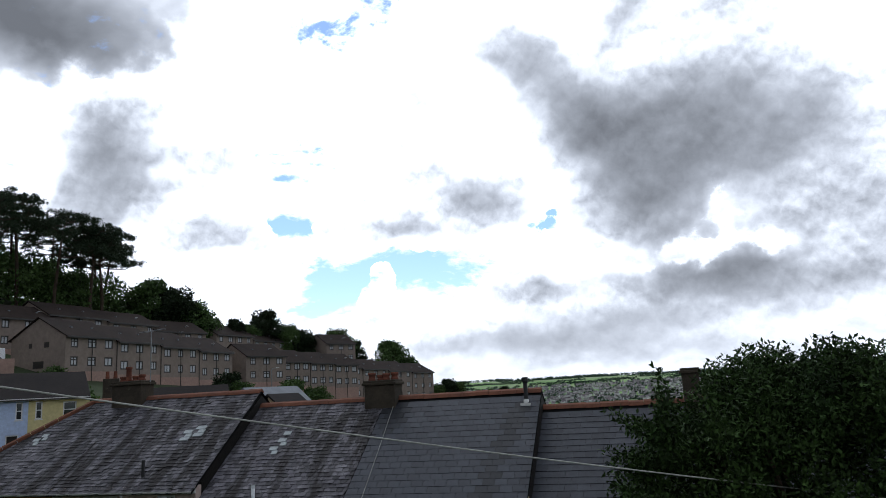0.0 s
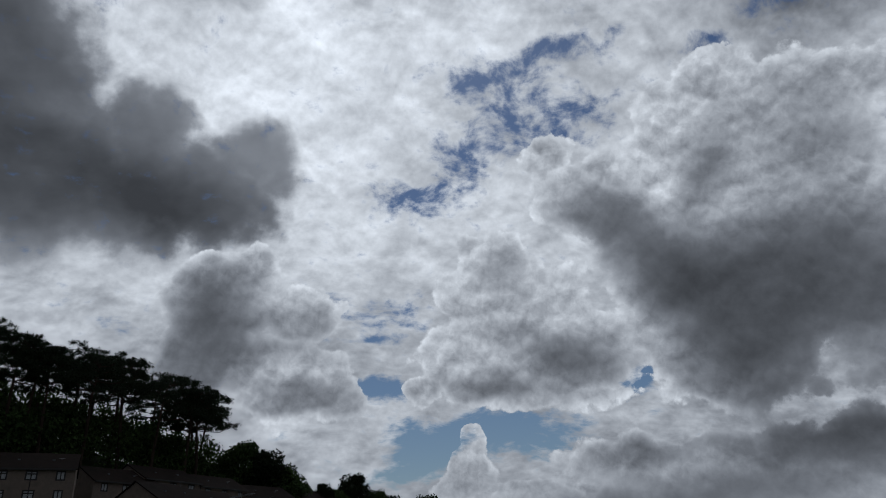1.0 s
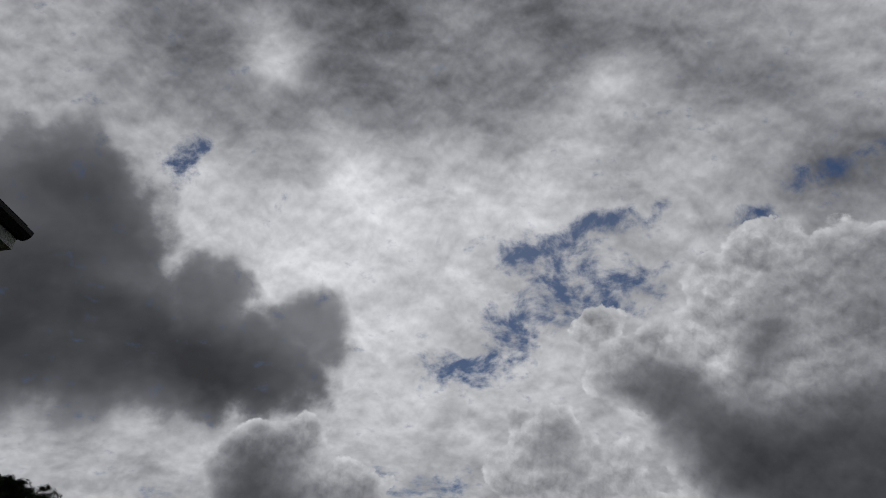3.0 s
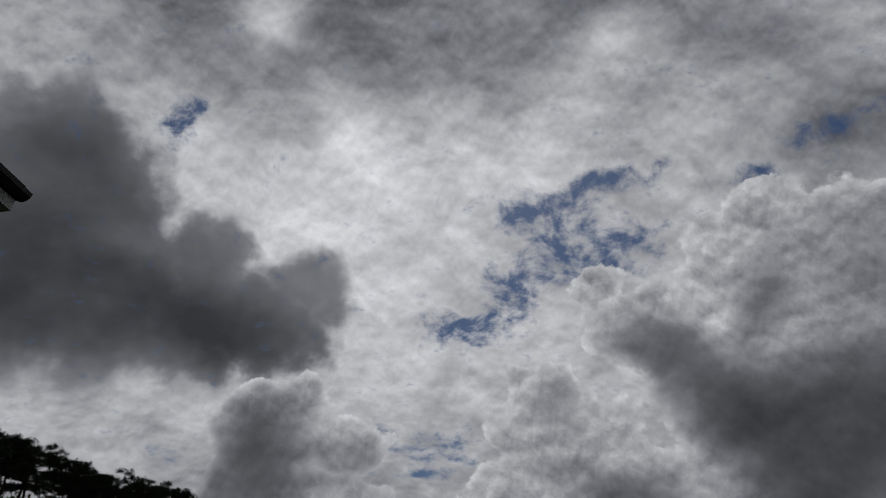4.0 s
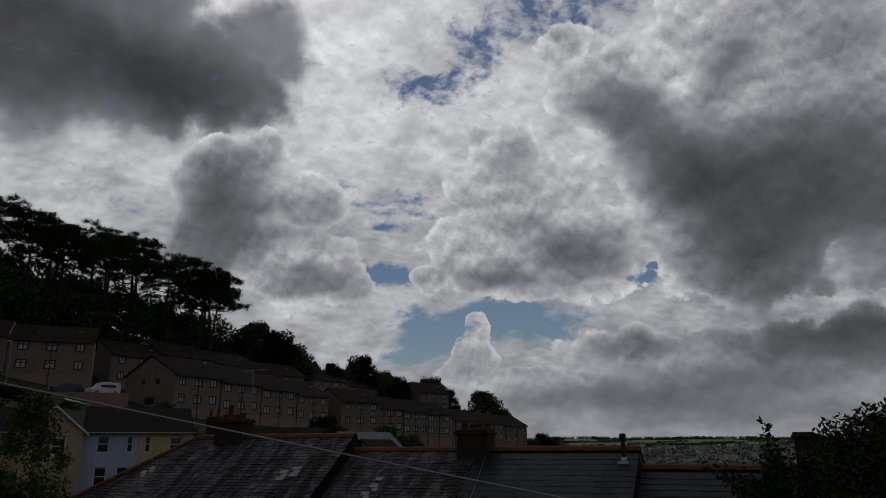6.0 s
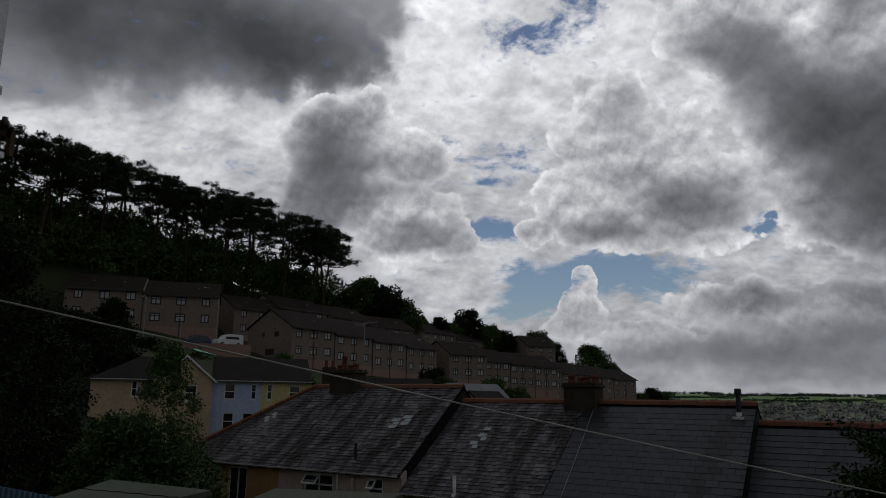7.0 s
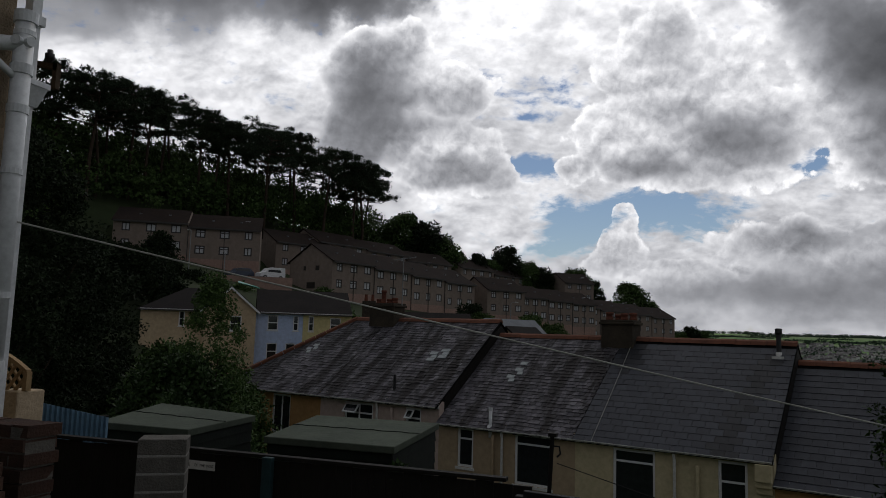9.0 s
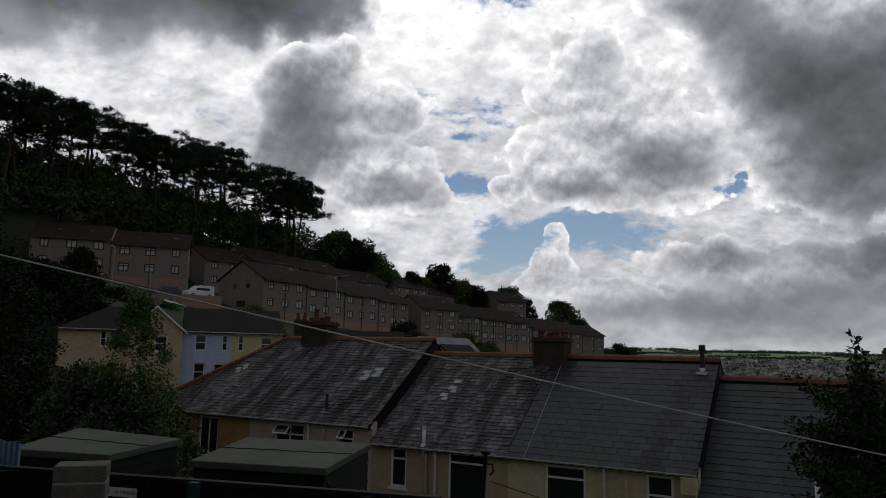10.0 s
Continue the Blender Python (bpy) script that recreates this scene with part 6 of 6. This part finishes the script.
shrub("leafy_bush", -17.6, 21.5, -4.5, heap(3.6, 2.4, 0, 5.0, 160, 0.6, 46), 190, 0.085, M["leaf_wood"], "broad dark bush below the cream house", 0.9, 10)
shrub("leafy_bush", -16.0, 22.8, -4.5, heap(2.2, 2.0, 0, 4.2, 120, 0.5, 60), 190, 0.08, M["leaf_wood"], "dark bush below the painted houses", 0.9, 23)
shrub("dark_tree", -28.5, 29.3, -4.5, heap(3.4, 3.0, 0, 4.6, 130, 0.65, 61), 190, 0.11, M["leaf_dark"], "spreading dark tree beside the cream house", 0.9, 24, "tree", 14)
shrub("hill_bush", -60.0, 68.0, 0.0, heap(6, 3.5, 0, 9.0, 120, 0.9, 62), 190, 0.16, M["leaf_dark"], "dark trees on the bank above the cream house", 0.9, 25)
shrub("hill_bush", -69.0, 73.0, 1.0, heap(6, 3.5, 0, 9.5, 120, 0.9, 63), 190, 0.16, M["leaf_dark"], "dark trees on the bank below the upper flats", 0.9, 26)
shrub("young_tree", -13.0, 17.6, -4.0, heap(1.25, 1.0, 1.2, 6.9, 190, 0.26, 47, 0.6), 95, 0.05, M["leaf_bright"], "feathery young tree in front of the cream gable", 1.2, 11, "tree", 26)
shrub("hill_tree", -66.5, 77.5, 3.5, heap(3.2, 3.0, 1, 9.7, 90, 0.9, 48, 0.6), 120, 0.22, M["leaf_dark"], "dark tree in front of the upper flats", 0.9, 12, "tree", 12)
shrub("hill_bush", -58.0, 84.0, 2.5, heap(4.0, 2.5, 0, 4.2, 60, 0.9, 49), 120, 0.2, M["leaf_wood"], "dark bushes below the parking bank", 0.9, 13)
shrub("hill_bush", -50.0, 92.5, 3.5, heap(3.6, 2.2, 0, 3.4, 60, 0.7, 50), 120, 0.18, M["leaf_wood"], "dark bushes under the long flats", 0.9, 14)
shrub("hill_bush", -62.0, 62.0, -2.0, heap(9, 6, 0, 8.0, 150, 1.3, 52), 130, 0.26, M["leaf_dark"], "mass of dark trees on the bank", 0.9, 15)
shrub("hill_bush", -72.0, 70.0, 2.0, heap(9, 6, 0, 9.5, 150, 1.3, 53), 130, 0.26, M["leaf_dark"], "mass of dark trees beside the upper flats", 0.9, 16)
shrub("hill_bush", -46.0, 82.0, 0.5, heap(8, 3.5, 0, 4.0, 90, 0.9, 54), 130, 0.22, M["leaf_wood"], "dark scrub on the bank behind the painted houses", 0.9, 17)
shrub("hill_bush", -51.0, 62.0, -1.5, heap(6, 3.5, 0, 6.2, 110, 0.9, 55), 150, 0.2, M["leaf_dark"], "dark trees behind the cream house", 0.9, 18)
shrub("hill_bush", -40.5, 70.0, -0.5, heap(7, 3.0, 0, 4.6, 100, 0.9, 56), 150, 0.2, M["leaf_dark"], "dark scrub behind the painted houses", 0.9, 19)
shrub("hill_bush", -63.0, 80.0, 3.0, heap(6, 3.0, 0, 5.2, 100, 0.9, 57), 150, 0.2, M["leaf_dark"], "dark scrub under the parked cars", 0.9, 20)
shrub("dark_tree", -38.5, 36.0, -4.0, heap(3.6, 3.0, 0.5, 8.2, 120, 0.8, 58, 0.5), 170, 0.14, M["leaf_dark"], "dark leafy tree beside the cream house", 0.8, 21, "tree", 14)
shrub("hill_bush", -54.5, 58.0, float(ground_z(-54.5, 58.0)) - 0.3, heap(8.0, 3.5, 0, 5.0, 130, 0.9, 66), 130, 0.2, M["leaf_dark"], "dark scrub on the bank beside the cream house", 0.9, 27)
shrub("bay_shrub", -2.35, 5.75, -1.7, heap(0.22, 0.22, 0.4, 2.06, 34, 0.12, 51, 0.5), 60, 0.032, M["leaf_near"], "upright shrub with pointed leaves by the fence", 1.3, 15, "bush", 8, 2.6)

# ---- parked cars, lamp posts and aerials on the hill ----
def car(x, y, z, turn, mat, label, van=False):
    c = thing("parked_car", pose(x, y, z, 0, 0, turn), label, "car", "cars parked by the flats")
    side = [(0, 0.35), (0.05, 0.75), (0.25, 0.9), (1.0, 1.0), (1.55, 1.5), (2.0, 1.58), (3.5, 1.55), (4.1, 1.0), (4.2, 0.6), (4.15, 0.3)]
    if van:
        side = [(0, 0.35), (0.05, 0.85), (0.3, 1.0), (0.9, 1.1), (1.5, 1.7), (1.9, 1.8), (4.1, 1.8), (4.2, 1.0), (4.2, 0.3)]
    part("body", Geo().prism(side, 0, 1.7, "y"), mat, c, bevel=0.06)
    part("side_window", Geo().add([(1.25, -0.01, 1.08), (3.5, -0.01, 1.08), (3.3, -0.01, 1.45), (1.7, -0.01, 1.45)], [(0, 1, 2, 3)]).box(1.3, 3.4, -0.012, -0.005, 1.1, 1.4), M["glass"], c)
    for wx in (0.8, 3.4):
        for wy in (0.0, 1.6):
            w = part("wheel", Geo().tube([(wx, wy - 0.06, 0.31), (wx, wy + 0.14, 0.31)], 0.31, 16), M["tyre"], c)
            part("rim", Geo().tube([(wx, wy - 0.07, 0.31), (wx, wy - 0.055, 0.31)], 0.19, 12), M["steel"], w)
    return c


car(-59.8, 91.2, 8.6, 62, M["car_white"], "white estate car parked by the flats", True)
car(-63.9, 89.0, 8.6, 58, M["car_blue"], "dark blue car parked by the flats")
bank = thing("parking_bank", pose(-70.5, 85.0, 8.6, 0, 0, 33), "pale retaining wall and parking strip below the flats", "wall", kind="structure")
part("slab", Geo().box(-2, 17, -1.0, 6, -0.6, 0.0), M["road"], bank)
part("retaining_wall", Geo().box(-2, 17, -1.3, -1.0, -3.5, 0.25), M["flats_base"], bank)


def lamp_post(x, y, z, h, turn, label):
    l = thing("street_lamp", pose(x, y, z, 0, 0, turn), label, "street lamp", "street lamps on the hill")
    part("column", Geo().tube([(0, 0, 0), (0, 0, h), (0.2, 0, h + 0.25), (0.8, 0, h + 0.35)], [0.09, 0.06, 0.05, 0.04], 8), M["steel"], l)
    part("lantern", Geo().box(0.75, 1.35, -0.12, 0.12, h + 0.3, h + 0.44), M["white_paint"], l, bevel=0.03)
    return l


lamp_post(-68.4, 86.0, 8.4, 6.6, 150, "grey street lamp in front of the upper flats")
lamp_post(-63.8, 88.0, 8.4, 3.6, 150, "grey street lamp beside the parked cars")
lamp_post(-31.0, 128.0, 0.0, 7.0, 30, "grey street lamp in front of the stepped flats")


def aerial(m, h, label):
    a = thing("tv_aerial", m, label, "aerial", "television aerials")
    part("mast", Geo().tube([(0, 0, 0), (0, 0, h)], 0.018, 6), M["steel"], a)
    part("boom", Geo().tube([(-0.5, 0, h - 0.1), (0.6, 0, h - 0.02)], 0.012, 5), M["steel"], a)
    for k in range(8):
        part("element", Geo().tube([(-0.45 + k * 0.14, -0.16, h - 0.09 + 0.01 * k), (-0.45 + k * 0.14, 0.16, h - 0.09 + 0.01 * k)], 0.007, 4), M["steel"], a)
    return a


aerial(ROW @ Matrix.Translation((-4.8, RUN, EA + 3.3)), 2.1, "tall television aerial on the chimney")
for sx, q in ((8.0, 4.7), (20.0, 4.7), (29.0, 4.7)):
    aerial(main_flats.matrix_world @ Matrix.Translation((sx, q, 2.2 - sx * 0.045)), 1.6, "television aerial on the flats' roof")

# ---- far town and hedges ----
r = np.random.default_rng(11)
walls, roofs = Geo(), Geo()
for _ in range(2200):
    az, d = radians(r.uniform(-2, 34)), r.uniform(1600, 2700)
    x, y = d * math.sin(az), d * math.cos(az)
    z = float(ground_z(x, y))
    m = pose(x, y, z, 0, 0, r.choice([20, 35, 110, 75]) + r.uniform(-8, 8))
    w, l, h = r.uniform(5, 6.5), r.uniform(6, 12), r.uniform(4.5, 6.5)
    walls.box(-l / 2, l / 2, -w / 2, w / 2, -2, h, m)
    n = len(walls.v)
    walls.add([m @ Vector(p) for p in ((-l / 2, -w / 2, h), (-l / 2, w / 2, h), (-l / 2, 0, h + 2.4), (l / 2, -w / 2, h), (l / 2, w / 2, h), (l / 2, 0, h + 2.4))], [(0, 1, 2), (3, 5, 4)])
    roofs.add([m @ Vector(p) for p in ((-l / 2 - 0.3, -w / 2 - 0.3, h - 0.2), (l / 2 + 0.3, -w / 2 - 0.3, h - 0.2), (l / 2 + 0.3, 0, h + 2.6), (-l / 2 - 0.3, 0, h + 2.6), (l / 2 + 0.3, w / 2 + 0.3, h - 0.2), (-l / 2 - 0.3, w / 2 + 0.3, h - 0.2))],
              [(0, 1, 2, 3), (3, 2, 4, 5)])
town = new("far_town", walls.mesh("far_town"))
town.data.materials.append(M["town_wall"])
stuff(town, "far pale houses of a town across the valley", "town")
part("roofs", roofs, M["town_roof"], town)["kind"] = "stuff"
cs, ss = [], []
for _ in range(650):
    az, d = radians(r.uniform(-4, 36)), r.uniform(1500, 2900)
    x, y = d * math.sin(az), d * math.cos(az)
    cs.append((x, y, float(ground_z(x, y)) + 3)), ss.append(r.uniform(4, 8))
for _ in range(90):  # hedgerows
    az, d = radians(r.uniform(-4, 36)), r.uniform(2800, 4300)
    turn = r.uniform(-0.5, 0.5)
    for k in range(14):
        x, y = d * math.sin(az) + k * 11 * math.cos(turn), d * math.cos(az) + k * 11 * math.sin(turn)
        cs.append((x, y, float(ground_z(x, y)) + 2)), ss.append(r.uniform(4, 7))
for _ in range(420):  # woods on the crest
    az, d = radians(r.choice([1, 4, 8.5, 11, 14.5, 18, 23, 28]) + r.normal(0, 1.2)), r.uniform(3900, 4400)
    x, y = d * math.sin(az), d * math.cos(az)
    cs.append((x, y, float(ground_z(x, y)) + 6)), ss.append(r.uniform(8, 15))
hedges = part("far_woods", leaf_mesh("far_woods", cs, ss, 40, 3.2, 0.7, 12), M["far_leaf"])
stuff(hedges, "far dark hedges and woods on the green hills", "woods")

# ---- green sheet on the cream house's ridge ----
r = random.Random(6)
n, w_ = 9, 5
g = Geo()
grid = []
for i in range(n):
    for j in range(w_):
        a = i / (n - 1)
        wide = 0.42 * (1 - 0.75 * a)
        grid.append((a * 2.0, (j / (w_ - 1) - 0.5) * wide * 2.2, 0.3 * (1 - a) ** 0.6 * (1 - abs(j - 2) * 0.3) + r.uniform(-0.05, 0.05) - 0.35 * a))
g.add(grid, [(i * w_ + j, (i + 1) * w_ + j, (i + 1) * w_ + j + 1, i * w_ + j + 1) for i in range(n - 1) for j in range(w_ - 1)])
sheet = part("plastic_sheet", g, M["green_bag"])
so = sheet.modifiers.new("thickness", "SOLIDIFY")
so.thickness = 0.02
sheet.matrix_world = STREET @ pose(8.05, 3.4, 2.55, 0, 0, 0)
tagged(sheet, "crumpled green plastic sheet on the slate roof", "plastic sheet")
